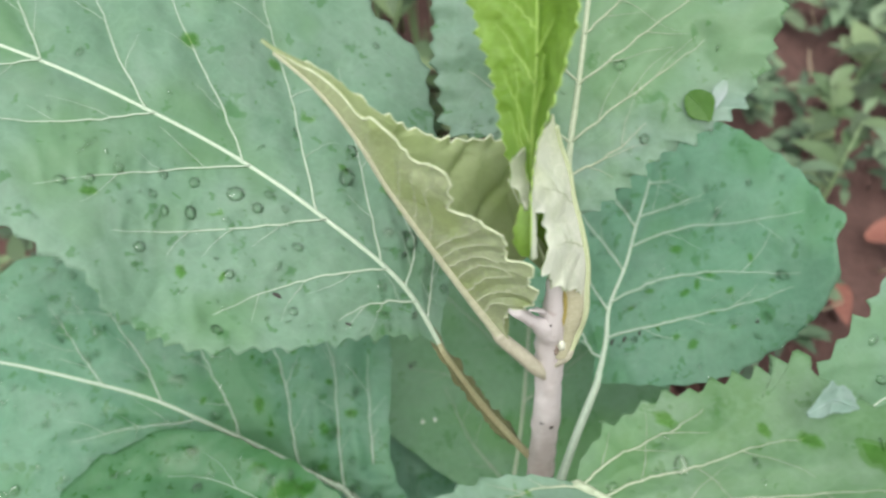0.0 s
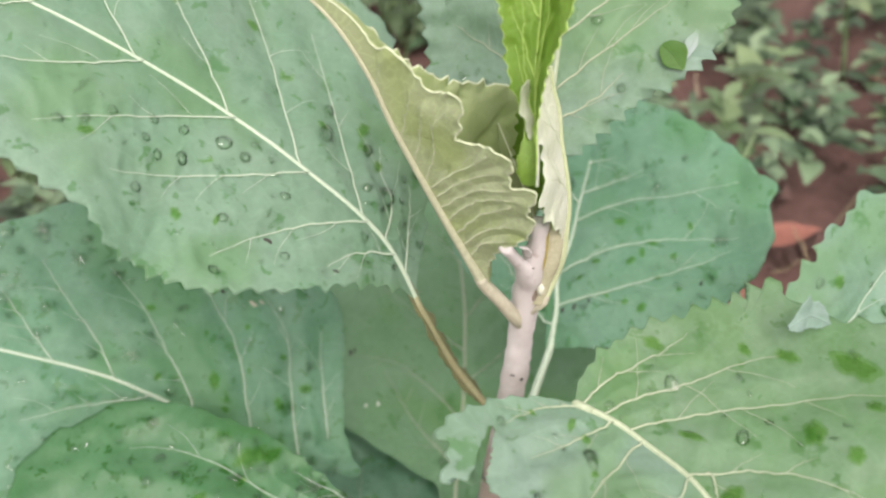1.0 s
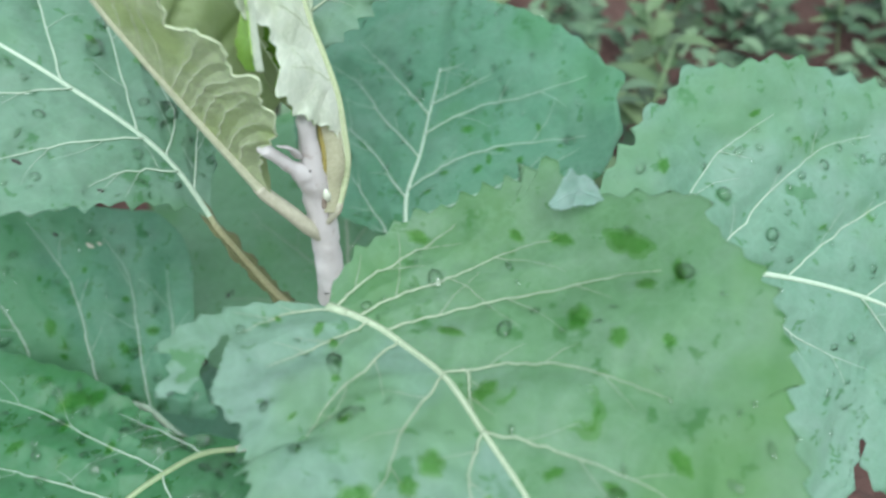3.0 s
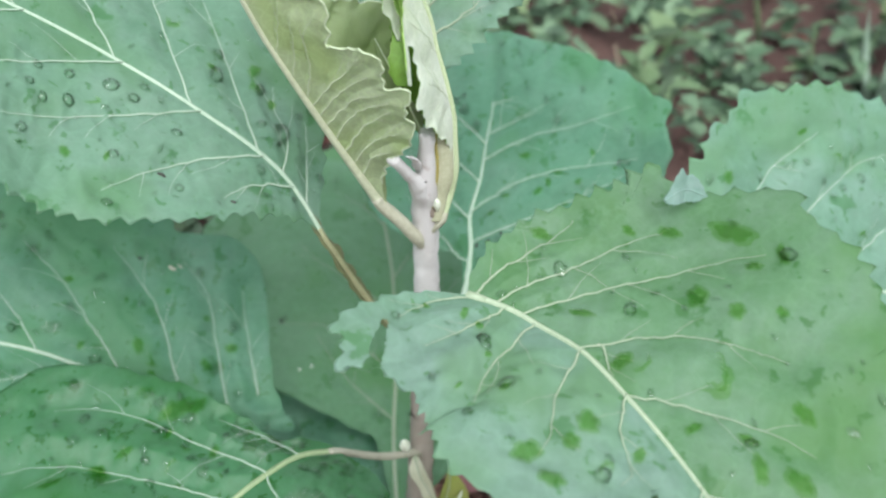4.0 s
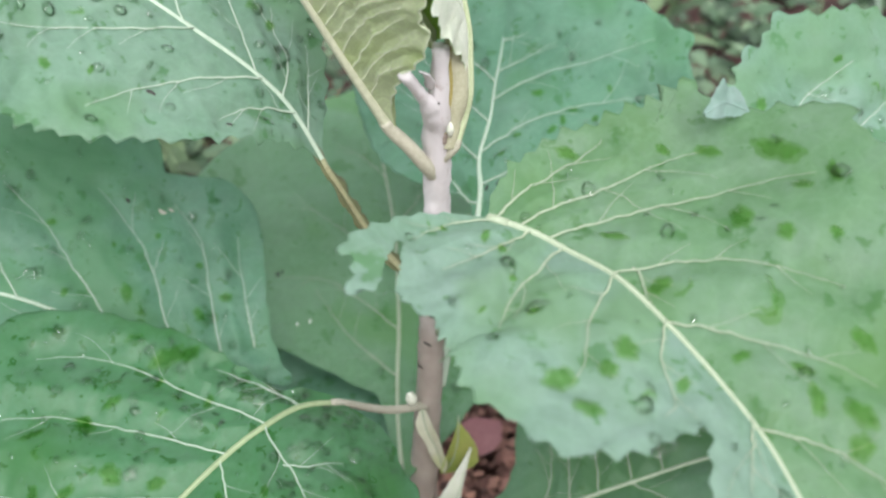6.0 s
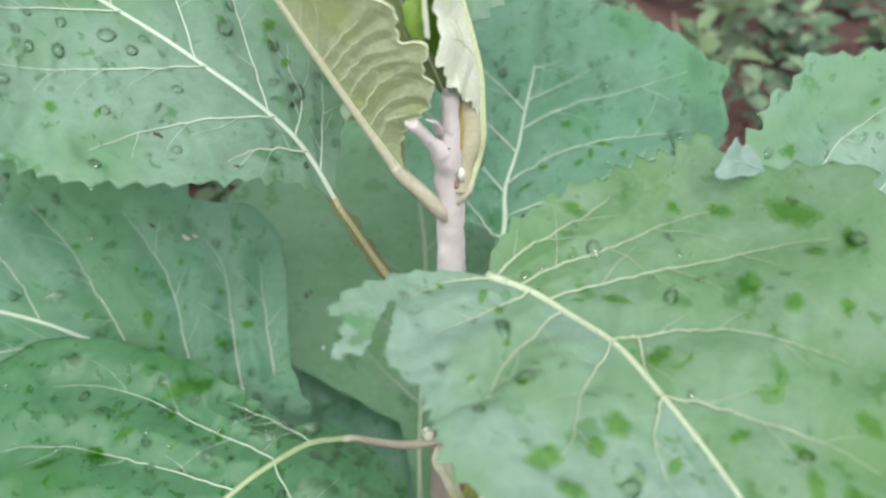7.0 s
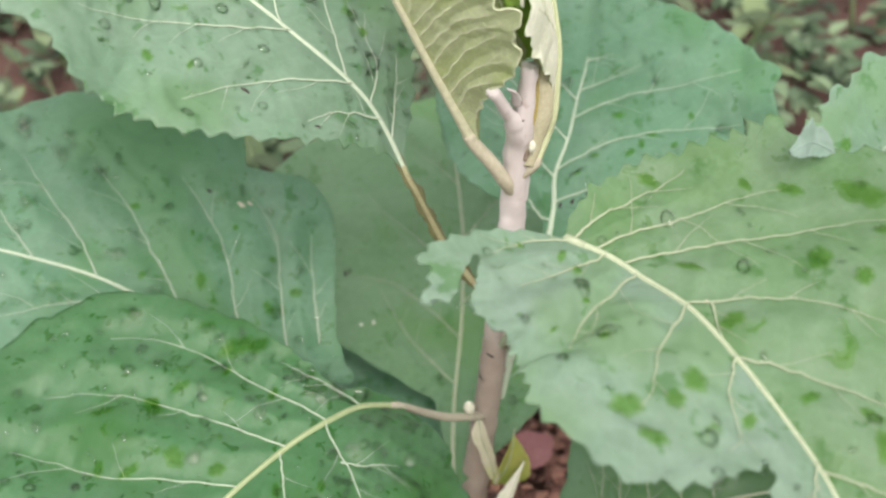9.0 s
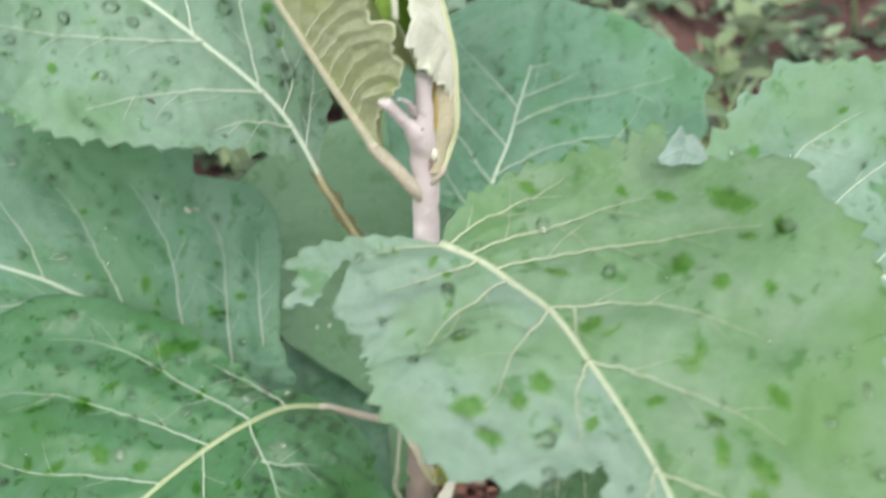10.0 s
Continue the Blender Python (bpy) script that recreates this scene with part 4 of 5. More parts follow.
back.films("dark rain films on a teal leaf", [(0.064, -0.0215, 0.0042), (0.051, -0.0346, 0.003), (0.046, -0.031, 0.0027), (0.051, -0.0489, 0.002), (0.044, -0.0155, 0.0025), (0.019, -0.0382, 0.0032), (0.056, -0.0382, 0.0022), (0.066, -0.0525, 0.002), (0.059, -0.0632, 0.0015),
            (0.022, -0.031, 0.002), (0.034, -0.0107, 0.0022), (0.026, -0.0227, 0.002), (0.038, -0.045, 0.002), (0.03, -0.055, 0.0018)])

# lower leaf, half hidden under the big one
under = Blade([(-0.0836, 0.0177, 0.1562), (-0.1178, 0.0200, 0.1759), (-0.1460, 0.0204, 0.1917), (-0.1625, 0.0209, 0.1996), (-0.1855, 0.0190, 0.2085), (-0.2236, 0.0144, 0.2209), (-0.2567, 0.0092, 0.2249)],
              (0.339, -0.525, 0.780),
              [(0, 0.003), (0.0, 0.03), (0.03, 0.05), (0.08, 0.068), (0.13, 0.068), (0.17, 0.045), (0.2, 0)],
              [(0, 0.001), (-0.025, 0.006), (-0.0245, 0.012), (-0.0189, 0.0142), (-0.0062, 0.0308), (0.0101, 0.0643), (0.0212, 0.0755), (0.0332, 0.0803), (0.0424, 0.0778), (0.0556, 0.0728), (0.061, 0.08), (0.0694, 0.0895), (0.085, 0.0905), (0.103, 0.086), (0.1196, 0.0754), (0.1277, 0.0727), (0.1386, 0.0635), (0.1474, 0.0566), (0.17, 0.038), (0.199, 0)], wave=0.0016, teeth=(20, 0.001), seed=17, pucker=0.0024, size=0.950)
under.vein(-1, [(0.1185, 0), (0.1367, 0.0156), (0.15, 0.028)], [(0.092, 0), (0.1077, 0.0166), (0.1209, 0.0276), (0.135, 0.042)], [(0.054, 0), (0.0604, 0.007), (0.0804, 0.0234), (0.0957, 0.0364), (0.1087, 0.046)], [(0.0235, 0), (0.0318, 0.0095), (0.0484, 0.0326), (0.061, 0.044), (0.079, 0.056)],
           [(0.0, 0), (0.0083, 0.011), (0.0248, 0.0375), (0.035, 0.0517), (0.049, 0.0613)], [(-0.006, 0.0165), (0.008, 0.039), (0.02, 0.0596)])
under.vein(1, [(0.075, 0), (0.0844, 0.0071), (0.1036, 0.0164), (0.1242, 0.0268)], [(0.04, 0), (0.06, 0.02), (0.09, 0.035)])
under.build("leaf", MAT_TEAL, MAT_VEIN_WHITE, plant, "dull blue-green lower leaf shaded by the leaf above", [(-0.0071, 0.0132, 0.0499), (-0.0477, 0.0029, 0.1191)], vein_r=0.0004, vein_lift=0.0005, nv=60)
under.drops(300, 4, "rain drops on a dull blue-green leaf", beads=[(0.068, -0.0048, 0.0026), (0.105, -0.0072, 0.002), (0.088, -0.0131, 0.0018), (0.078, -0.0406, 0.0016)])
under.films("dark rain films on a dull blue-green leaf", [(0.053, -0.0167, 0.005), (0.014, -0.0322, 0.0032), (0.022, -0.0203, 0.0032), (0.076, -0.0083, 0.0023), (0.041, -0.0274, 0.0018), (0.043, -0.0072, 0.0027), (0.014, -0.0048, 0.0036), (0.065, -0.0346, 0.0018), (0.03, -0.04, 0.0022), (0.05, -0.045, 0.0018), (0.09, -0.035, 0.0022)],
            [(0.047, -0.0125, 0.004), (0.025, -0.012, 0.003)])

# lower leaf towards the front
front = Blade([(-0.0316, -0.0138, 0.1783), (-0.0455, -0.0225, 0.1861), (-0.0572, -0.0348, 0.1895), (-0.0686, -0.0464, 0.1884), (-0.0831, -0.0643, 0.1851), (-0.0976, -0.0863, 0.1819), (-0.1109, -0.1115, 0.1745), (-0.1211, -0.1346, 0.1661)],
              (0.095, -0.199, 0.981),
              [(0, 0.001), (-0.0004, 0.0017), (-0.0044, 0.008), (-0.0098, 0.0187), (-0.0087, 0.0326), (-0.0109, 0.0408), (-0.0051, 0.0536), (0.02, 0.07), (0.08, 0.06), (0.149, 0)],
              [(0, 0.001), (0.0037, 0.003), (0.0124, 0.0055), (0.0225, 0.0105), (0.0285, 0.0272), (0.0345, 0.048), (0.0413, 0.0607), (0.0454, 0.07), (0.052, 0.08), (0.0581, 0.0885), (0.0636, 0.0915), (0.073, 0.0935), (0.079, 0.098), (0.1, 0.085), (0.149, 0)], wave=0.0012, teeth=(26, 0.0013), seed=19, pucker=0.0040, quilt=0.0070, size=1.045)
front.vein(-1, [(0.0175, 0), (0.0276, 0.0172), (0.0331, 0.0291)], [(0.0325, 0), (0.0443, 0.0284), (0.0522, 0.0521), (0.0604, 0.068), (0.0662, 0.0741)], [(0.0492, 0), (0.0613, 0.0247), (0.0717, 0.0464), (0.0812, 0.0622), (0.0895, 0.0733)],
           [(0.07, 0), (0.093, 0.032), (0.1, 0.0516), (0.1051, 0.066)], [(0.0962, 0), (0.1208, 0.0325), (0.125, 0.045)])
front.vein(1, [(0.033, 0), (0.0348, 0.0045), (0.0389, 0.0261), (0.0501, 0.0535)], [(0.0379, 0.0154), (0.03, 0.0215), (0.0147, 0.0263)], [(0.052, 0), (0.0544, 0.0039), (0.066, 0.02), (0.0747, 0.0338)], [(0.08, 0), (0.0822, 0.0032), (0.0972, 0.018), (0.105, 0.03)])
front.build("leaf", MAT_LUSH, MAT_VEIN_WHITE, plant, "rich green lower leaf, wet, with pale veins", [(-0.0011, 0.0082, 0.1499), (-0.0165, -0.0010, 0.1584)], rib=(0.0017, 0.0010), vein_r=0.00042, vein_lift=0.0005, nv=60, petiole_mat=MAT_WOODY, rib_mat=MAT_RIB_DULL)
front.drops(420, 6, "rain drops on a rich green leaf", (0.0007, 0.0019), beads=[(0.062, -0.0632, 0.0019), (0.062, -0.0537, 0.0019), (0.049, -0.0155, 0.0021), (0.059, -0.0334, 0.0018), (0.069, -0.0584, 0.0019), (0.04, -0.0358, 0.0018), (0.049, -0.0394, 0.0016), (0.03, -0.0083, 0.0024)])
front.films("wet films of rain on a rich green leaf", [(0.0412, -0.0424, 0.0066), (0.0616, -0.0413, 0.0036), (0.0712, -0.0424, 0.0042), (0.0822, -0.0525, 0.004), (0.0413, -0.0197, 0.003), (0.0481, -0.0369, 0.0026), (0.0777, -0.0223, 0.0046), (0.0894, -0.0301, 0.004),
            (0.0941, -0.0388, 0.0036), (0.0712, -0.0092, 0.0036), (0.036, -0.038, 0.004), (0.05, 0.02, 0.003), (0.07, 0.03, 0.004), (0.062, 0.010, 0.0035), (0.045, 0.036, 0.003)],
            [(0.072, -0.045, 0.004), (0.045, -0.055, 0.0035), (0.055, -0.025, 0.003), (0.08, -0.03, 0.004), (0.065, -0.018, 0.003), (0.058, -0.046, 0.0034), (0.047, -0.028, 0.0026), (0.085, -0.045, 0.003)])

# leaves low behind and below
mid_low = Blade([(-0.0119, 0.0030, 0.1047), (-0.0153, 0.0333, 0.1072), (-0.0166, 0.0588, 0.1121), (-0.0170, 0.0876, 0.1187), (-0.0194, 0.1213, 0.1259), (-0.0228, 0.1510, 0.1325), (-0.0336, 0.2083, 0.1458), (-0.0371, 0.2478, 0.1495)],
                (0.014, -0.218, 0.972),
                [(0, 0.001), (0.04, 0.0075), (0.049, 0.017), (0.06, 0.040), (0.07, 0.058), (0.08, 0.069), (0.11, 0.09), (0.17, 0.1), (0.2, 0.09), (0.25, 0)],
                [(0, 0.002), (0.03, 0.03), (0.08, 0.06), (0.15, 0.08), (0.2, 0.07), (0.25, 0)], wave=0.0016, teeth=(16, 0.001), seed=23, size=1.002)
mid_low.vein(1, [(0.055, 0), (0.077, 0.024), (0.107, 0.041)], [(0.0798, 0), (0.0989, 0.0192), (0.1122, 0.037), (0.1148, 0.0601)], [(0.12, 0), (0.1345, 0.0176), (0.1597, 0.0408), (0.1739, 0.0493)], [(0.1757, 0), (0.1928, 0.0113), (0.205, 0.025)])
mid_low.vein(-1, [(0.1, 0), (0.12, 0.02), (0.14, 0.04)], [(0.14, 0), (0.165, 0.02), (0.18, 0.04)])
mid_low.build("leaf", MAT_OLIVE, MAT_VEIN, plant, "flat olive-green low leaf behind the stem", [(-0.0051, 0.0112, 0.0699)], rib=(0.0014, 0.0007), vein_r=0.0005)
mid_low.drops(40, 1, "rain drops on an olive-green low leaf")

deep = Blade([(-0.0163, -0.0035, 0.0714), (-0.0415, 0.0134, 0.0852), (-0.0707, 0.0359, 0.0912), (-0.0999, 0.0547, 0.0915), (-0.1389, 0.0780, 0.0842)], (0.012, -0.202, 0.980),
             [(0, 0.003), (0.0, 0.03), (0.03, 0.055), (0.07, 0.06), (0.11, 0.045), (0.15, 0)], [(0, 0.003), (0.0, 0.03), (0.03, 0.055), (0.07, 0.06), (0.11, 0.045), (0.15, 0)], teeth=(14, 0.001), seed=29, size=0.962)
deep.vein(1, [(0.03, 0), (0.045, 0.015), (0.055, 0.03)], [(0.06, 0), (0.075, 0.015), (0.085, 0.028)])
deep.vein(-1, [(0.03, 0), (0.045, 0.015), (0.055, 0.03)], [(0.06, 0), (0.075, 0.015), (0.085, 0.028)])
deep.build("leaf", MAT_TEAL, MAT_VEIN, plant, "dark lowest leaf in shade near the ground", [(-0.0051, 0.0112, 0.0349)], rib=(0.0013, 0.0006), vein_r=0.0004)

low_right = Blade([(0.0162, -0.0258, 0.1048), (0.0393, -0.0191, 0.1071), (0.0614, -0.0106, 0.1104), (0.0941, -0.0007, 0.1153), (0.1172, 0.0059, 0.1186), (0.1479, 0.0138, 0.1197)], (-0.064, -0.213, 0.970),
                  [(0, 0.002), (0.01, 0.009), (0.029, 0.0215), (0.042, 0.043), (0.06, 0.047), (0.1, 0.048), (0.14, 0)], [(0, 0.002), (0.03, 0.03), (0.08, 0.05), (0.14, 0)], wave=0.003, teeth=(14, 0.001), seed=31, pucker=0.0036, size=0.968)
low_right.vein(1, [(0.034, 0), (0.045, 0.015), (0.051, 0.03)], [(0.047, 0), (0.055, 0.02), (0.058, 0.0358)], [(0.061, 0), (0.066, 0.018), (0.068, 0.036)], [(0.076, 0), (0.08, 0.015), (0.082, 0.034)], [(0.09, 0), (0.095, 0.015), (0.1, 0.033)])
low_right.vein(-1, [(0.04, 0), (0.055, 0.015), (0.065, 0.03)], [(0.075, 0), (0.09, 0.015), (0.1, 0.03)])
low_right.build("leaf", MAT_DARK, MAT_VEIN, plant, "crumpled dark green leaf low beside the stem", [(-0.0011, 0.0072, 0.0749)], rib=(0.0016, 0.0008))

# upper leaf behind the shoot
upper = Blade([(0.0068, 0.0232, 0.3347), (0.0067, 0.0270, 0.3386), (0.0065, 0.0377, 0.3493), (0.0070, 0.0496, 0.3611), (0.0071, 0.0661, 0.3774), (0.0075, 0.0862, 0.3948), (0.0083, 0.1132, 0.4116)], (-0.007, -0.704, 0.708),
              [(0, 0.001), (0.008, 0.006), (0.016, 0.016), (0.019, 0.035), (0.029, 0.040), (0.05, 0.0445), (0.075, 0.042), (0.115, 0)],
              [(0, 0.001), (-0.002, 0.006), (0.0068, 0.015), (0.0175, 0.026), (0.0247, 0.036), (0.033, 0.0445), (0.0416, 0.0495), (0.062, 0.0535), (0.09, 0.043), (0.115, 0)], wave=0.0016, teeth=(30, 0.0032), seed=37, ruffle=0.0016, size=1.034)
upper.vein(1, [(0.018, 0), (0.027, 0.0155), (0.036, 0.033)], [(0.036, 0), (0.048, 0.015), (0.06, 0.033)], [(0.06, 0), (0.075, 0.015), (0.085, 0.03)])
upper.vein(-1, [(0.008, 0), (0.016, 0.012), (0.026, 0.021)], [(0.018, 0), (0.033, 0.015), (0.051, 0.034)], [(0.035, 0), (0.0455, 0.0107), (0.058, 0.024), (0.07, 0.038)], [(0.05, 0), (0.059, 0.008), (0.075, 0.022)], [(0.07, 0), (0.085, 0.015)])
upper.build("leaf", MAT_SAGE, MAT_VEIN, plant, "upright light green leaf with a pale midrib", [(0.0089, 0.0122, 0.2999), (0.0089, 0.0152, 0.3199)], rib=(0.0016, 0.0007))
upper.drops(25, 2, "rain drops on an upright light green leaf")

# a turned-up lobe of its margin: green inside, whitish outside
lobe = Blade([(0.039, 0.0437, 0.3645), (0.0429, 0.0417, 0.362), (0.0461, 0.0392, 0.359)], (-0.1, -0.75, 0.65), [(0, 0.001), (0.002, 0.0035), (0.006, 0.0045), (0.011, 0)], [(0, 0.001), (0.002, 0.003), (0.006, 0.004), (0.011, 0)], (8, 8), (0, 0), 0.0008, (6, 0.0006), 73, pucker=0.0)
lobe.build("leaf_lobe", MAT_LOBE, MAT_LOBE, plant, "bright green turned-up lobe of a leaf margin", [], rib=(0.0003, 0.0002), nu=50, nv=10, branches=False)
flap = Blade([(0.0467, 0.0414, 0.3614), (0.0479, 0.0442, 0.3643), (0.0493, 0.047, 0.3672)], (0.1, -0.75, 0.65), [(0, 0.0005), (0.003, 0.0018), (0.006, 0.0022), (0.010, 0)], [(0, 0.0005), (0.003, 0.0014), (0.006, 0.0018), (0.010, 0)], (8, 8), (0, 0), 0.0006, (5, 0.0006), 79, pucker=0.0)
flap.build("leaf_lobe", MAT_FROSTED, MAT_FROSTED, plant, "whitish folded-back edge of a leaf margin", [], rib=(0.0003, 0.0002), nu=50, nv=8, branches=False)

# young cupped leaf
cup = Blade([(-0.0083, 0.0037, 0.2915), (-0.0238, 0.0007, 0.3242), (-0.0381, -0.0024, 0.3568), (-0.0457, -0.0032, 0.3761), (-0.0560, -0.0021, 0.3918), (-0.0708, 0.0007, 0.4038)], (0.874, 0.033, 0.480),
            [(0, 0.001), (0.009, 0.0036), (0.017, 0.0095), (0.0276, 0.0272), (0.0323, 0.0315), (0.0405, 0.035), (0.0495, 0.0415), (0.0538, 0.0345), (0.0660, 0.039), (0.0675, 0.022), (0.0812, 0.027), (0.0822, 0.0187), (0.0865, 0.0145),
             (0.0925, 0.0125), (0.0965, 0.006), (0.1035, 0.0045), (0.125, 0)],
            [(0, 0.001), (0.012, 0.008), (0.026, 0.030), (0.040, 0.038), (0.050, 0.0365), (0.0605, 0.029), (0.070, 0.0195), (0.078, 0.0145), (0.0935, 0.0066), (0.11, 0.003), (0.125, 0)], (62, 40), (-3, 2), 0.0010, (30, 0.0016), 41,
            roll=0.0012, ruffle=0.0014, pucker=0.0024, quilt=0.0028, size=1.034)
cup.vein(1, [(0.014, 0), (0.0205, 0.007), (0.0235, 0.013), (0.0255, 0.021)], [(0.031, 0), (0.0395, 0.011), (0.0435, 0.020), (0.0465, 0.034)], [(0.0415, 0), (0.0490, 0.012), (0.0535, 0.0215), (0.0565, 0.031)], [(0.0565, 0), (0.070, 0.0095), (0.0775, 0.0135)], [(0.0195, 0), (0.026, 0.009), (0.0305, 0.017), (0.033, 0.0275)], [(0.025, 0), (0.033, 0.0105), (0.038, 0.019), (0.0425, 0.031)], [(0.037, 0), (0.0435, 0.0105), (0.048, 0.020), (0.050, 0.034)], [(0.046, 0), (0.053, 0.012), (0.059, 0.0235), (0.064, 0.033)],
         [(0.0475, 0), (0.0625, 0.0105), (0.0720, 0.0155), (0.078, 0.022)], [(0.066, 0), (0.0785, 0.009), (0.084, 0.0125)], [(0.083, 0), (0.0900, 0.0035), (0.093, 0.008)])
cup.vein(-1, [(0.03, 0), (0.042, 0.014), (0.046, 0.03)], [(0.05, 0), (0.06, 0.014), (0.063, 0.024)], [(0.07, 0), (0.08, 0.008), (0.084, 0.011)])
cup.build("leaf", MAT_YOUNG, MAT_VEIN_YOUNG, plant, "young cupped yellow-green leaf showing its veined pale underside", [(0.0048, 0.0112, 0.2664), (0.0014, 0.0066, 0.2744), (-0.0036, 0.0046, 0.2832)], rib=(0.0026, 0.0007), vein_r=0.00066,
          under=MAT_YOUNG_UNDER, vein_lift=-0.0007, petiole_mat=MAT_STALK, rim=(MAT_LIP, 0.00032), rib_mat=MAT_YOUNG_STALK)

# youngest folded leaf: its keeled lower part, and the green blade that opens above
fold = Blade([(0.0099, 0.0082, 0.2809), (0.0131, 0.0119, 0.2900), (0.0148, 0.0125, 0.2988), (0.0147, 0.0132, 0.3096), (0.0143, 0.0140, 0.3209), (0.0120, 0.0148, 0.3333), (0.0093, 0.0155, 0.3446), (0.0076, 0.0162, 0.3544), (0.0047, 0.0168, 0.3636), (0.0028, 0.0175, 0.3734)],
             (-0.901, -0.395, 0.115),
             [(0, 0.0015), (0.034, 0.003), (0.0385, 0.010), (0.0443, 0.013), (0.055, 0.012), (0.069, 0.010), (0.080, 0.007), (0.092, 0)],
             [(0, 0.0010), (0.008, 0.0012), (0.027, 0.0020), (0.0355, 0.0068), (0.0455, 0.0160), (0.055, 0.021), (0.0605, 0.024), (0.068, 0.0185), (0.075, 0.0195), (0.083, 0.024), (0.0965, 0.0260), (0.0935, 0.018), (0.091, 0.010), (0.0905, 0.003), (0.092, 0)],
             (60, 30), (0, 3), 0.0005, (26, 0.0014), 43, ruffle=0.0008, size=1.034)
fold.vein(-1, [(0.045, 0), (0.056, 0.010), (0.062, 0.018)], [(0.062, 0), (0.074, 0.010), (0.082, 0.018)])
fold.build("leaf", MAT_BRIGHT, MAT_KEEL, plant, "bright yellow-green folded young leaf with a whitish ragged outside", [(0.0054, 0.0092, 0.2739)], rib=(0.0019, 0.0009), vein_r=0.0004, under=MAT_PALE, petiole_mat=MAT_STALK, vein_lift=-0.0006)


def sheath():
    """The closed keel of the folded leaf, with its yellowish slit and brown foot."""
    mid = fold.mid[:86] + np.array((-0.0034, -0.0012, 0.0))[None, :] * np.interp(np.linspace(0, 1, 86), [0, 0.2, 0.8, 1], [0.35, 1, 1, 0.5])[:, None]
    r = np.interp(np.linspace(0, 1, 86), [0, 0.12, 0.3, 0.6, 0.85, 1], [0.0024, 0.0032, 0.0038, 0.0037, 0.0031, 0.0014])
    ups = [np.array((0.35, -0.8, 0.5))] * 86
    v, f = tube_data(mid, r, 18, 0.8, ups)
    part_data("keel", knobbly(v, mid, 0.1, 120), f, MAT_SHEATH, plant, "pale grey-green closed keel of a folded young leaf")
    out = np.array((-0.55, -0.75, 0.35))
    out /= np.linalg.norm(out)
    slit = mid[10:62] + out * (r[10:62, None] * 0.98)
    v, f = tube_data(slit, np.interp(np.linspace(0, 1, 52), [0, 0.2, 0.7, 1], [0.0011, 0.0007, 0.0009, 0.0004]), 8)
    part_data("slit", v, f, MAT_SLIT, plant, "mustard-yellow slit along a folded leaf")
    foot = mid[3:11] + out * (r[3:11, None] * 0.95)
    v, f = tube_data(foot, np.linspace(0.0007, 0.0013, 8), 8)
    part_data("scar", v, f, MAT_BARK, plant, "brown foot of a folded leaf")


sheath()
crest = Blade([(0.0033, -0.0156, 0.3507), (0.0027, -0.0128, 0.3583), (0.0012, -0.0060, 0.3661), (-0.0002, 0.0010, 0.3786), (-0.0004, 0.0098, 0.3935), (-0.0022, 0.0222, 0.4092), (-0.0060, 0.0348, 0.4280)], [(-0.605, -0.517, 0.528), (-0.555, -0.567, 0.532), (-0.306, -0.659, 0.641), (-0.107, -0.705, 0.697), (-0.107, -0.705, 0.697)],
              [(0, 0.0005), (0.001, 0.0036), (0.007, 0.0042), (0.014, 0.0026), (0.020, 0.0028), (0.027, 0.0052), (0.035, 0.0072), (0.046, 0.0095), (0.058, 0.0135), (0.073, 0.017), (0.083, 0.012), (0.090, 0)],
              [(0, 0.0005), (0.002, 0.0030), (0.009, 0.0036), (0.015, 0.0040), (0.020, 0.0060), (0.027, 0.0095), (0.035, 0.0115), (0.046, 0.0150), (0.058, 0.0170), (0.073, 0.018), (0.083, 0.012), (0.090, 0)], (22, 43), (0, 0), 0.0012, (26, 0.0022), 44, pucker=0.0016, quilt=0.0022, size=1.034)
crest.vein(1, [(0.012, 0), (0.022, 0.0012), (0.034, 0.0030), (0.050, 0.0052)], [(0.018, 0), (0.028, 0.0028), (0.038, 0.0058)], [(0.03, 0), (0.040, 0.0040), (0.048, 0.0078)], [(0.045, 0), (0.052, 0.0045), (0.060, 0.0100)], [(0.058, 0), (0.063, 0.004), (0.068, 0.009)])
crest.vein(-1, [(0.012, 0), (0.024, 0.0014), (0.038, 0.0032), (0.052, 0.0046)], [(0.022, 0), (0.029, 0.0030), (0.034, 0.0056)], [(0.036, 0), (0.041, 0.003), (0.046, 0.0070)], [(0.052, 0), (0.056, 0.004), (0.061, 0.0085)])
crest.build("leaf", MAT_BRIGHT, MAT_YELLOW_VEIN, plant, "bright green toothed blade of the youngest leaf", [], rib=(0.0003, 0.0005), vein_r=0.00036, nu=180, nv=26, branches=False, rim=(MAT_YELLOW_VEIN, 0.0002), under=MAT_PALE)

heart = Blade([(0.0045, 0.0116, 0.3158), (-0.0019, 0.0146, 0.3310), (-0.0104, 0.0189, 0.3483)], (0.496, -0.671, 0.452), [(0, 0.001), (0.012, 0.005), (0.026, 0.003), (0.034, 0)], [(0, 0.001), (0.012, 0.005), (0.026, 0.003), (0.034, 0)],
              (10, 10), (0, 0), 0.0004, (6, 0.0005), 47, size=1.034)
heart.build("leaf", MAT_YOUNG, MAT_VEIN_YOUNG, plant, "tiny pointed leaf at the heart of the shoot", [], rib=(0.0008, 0.0003), nu=60, nv=10)


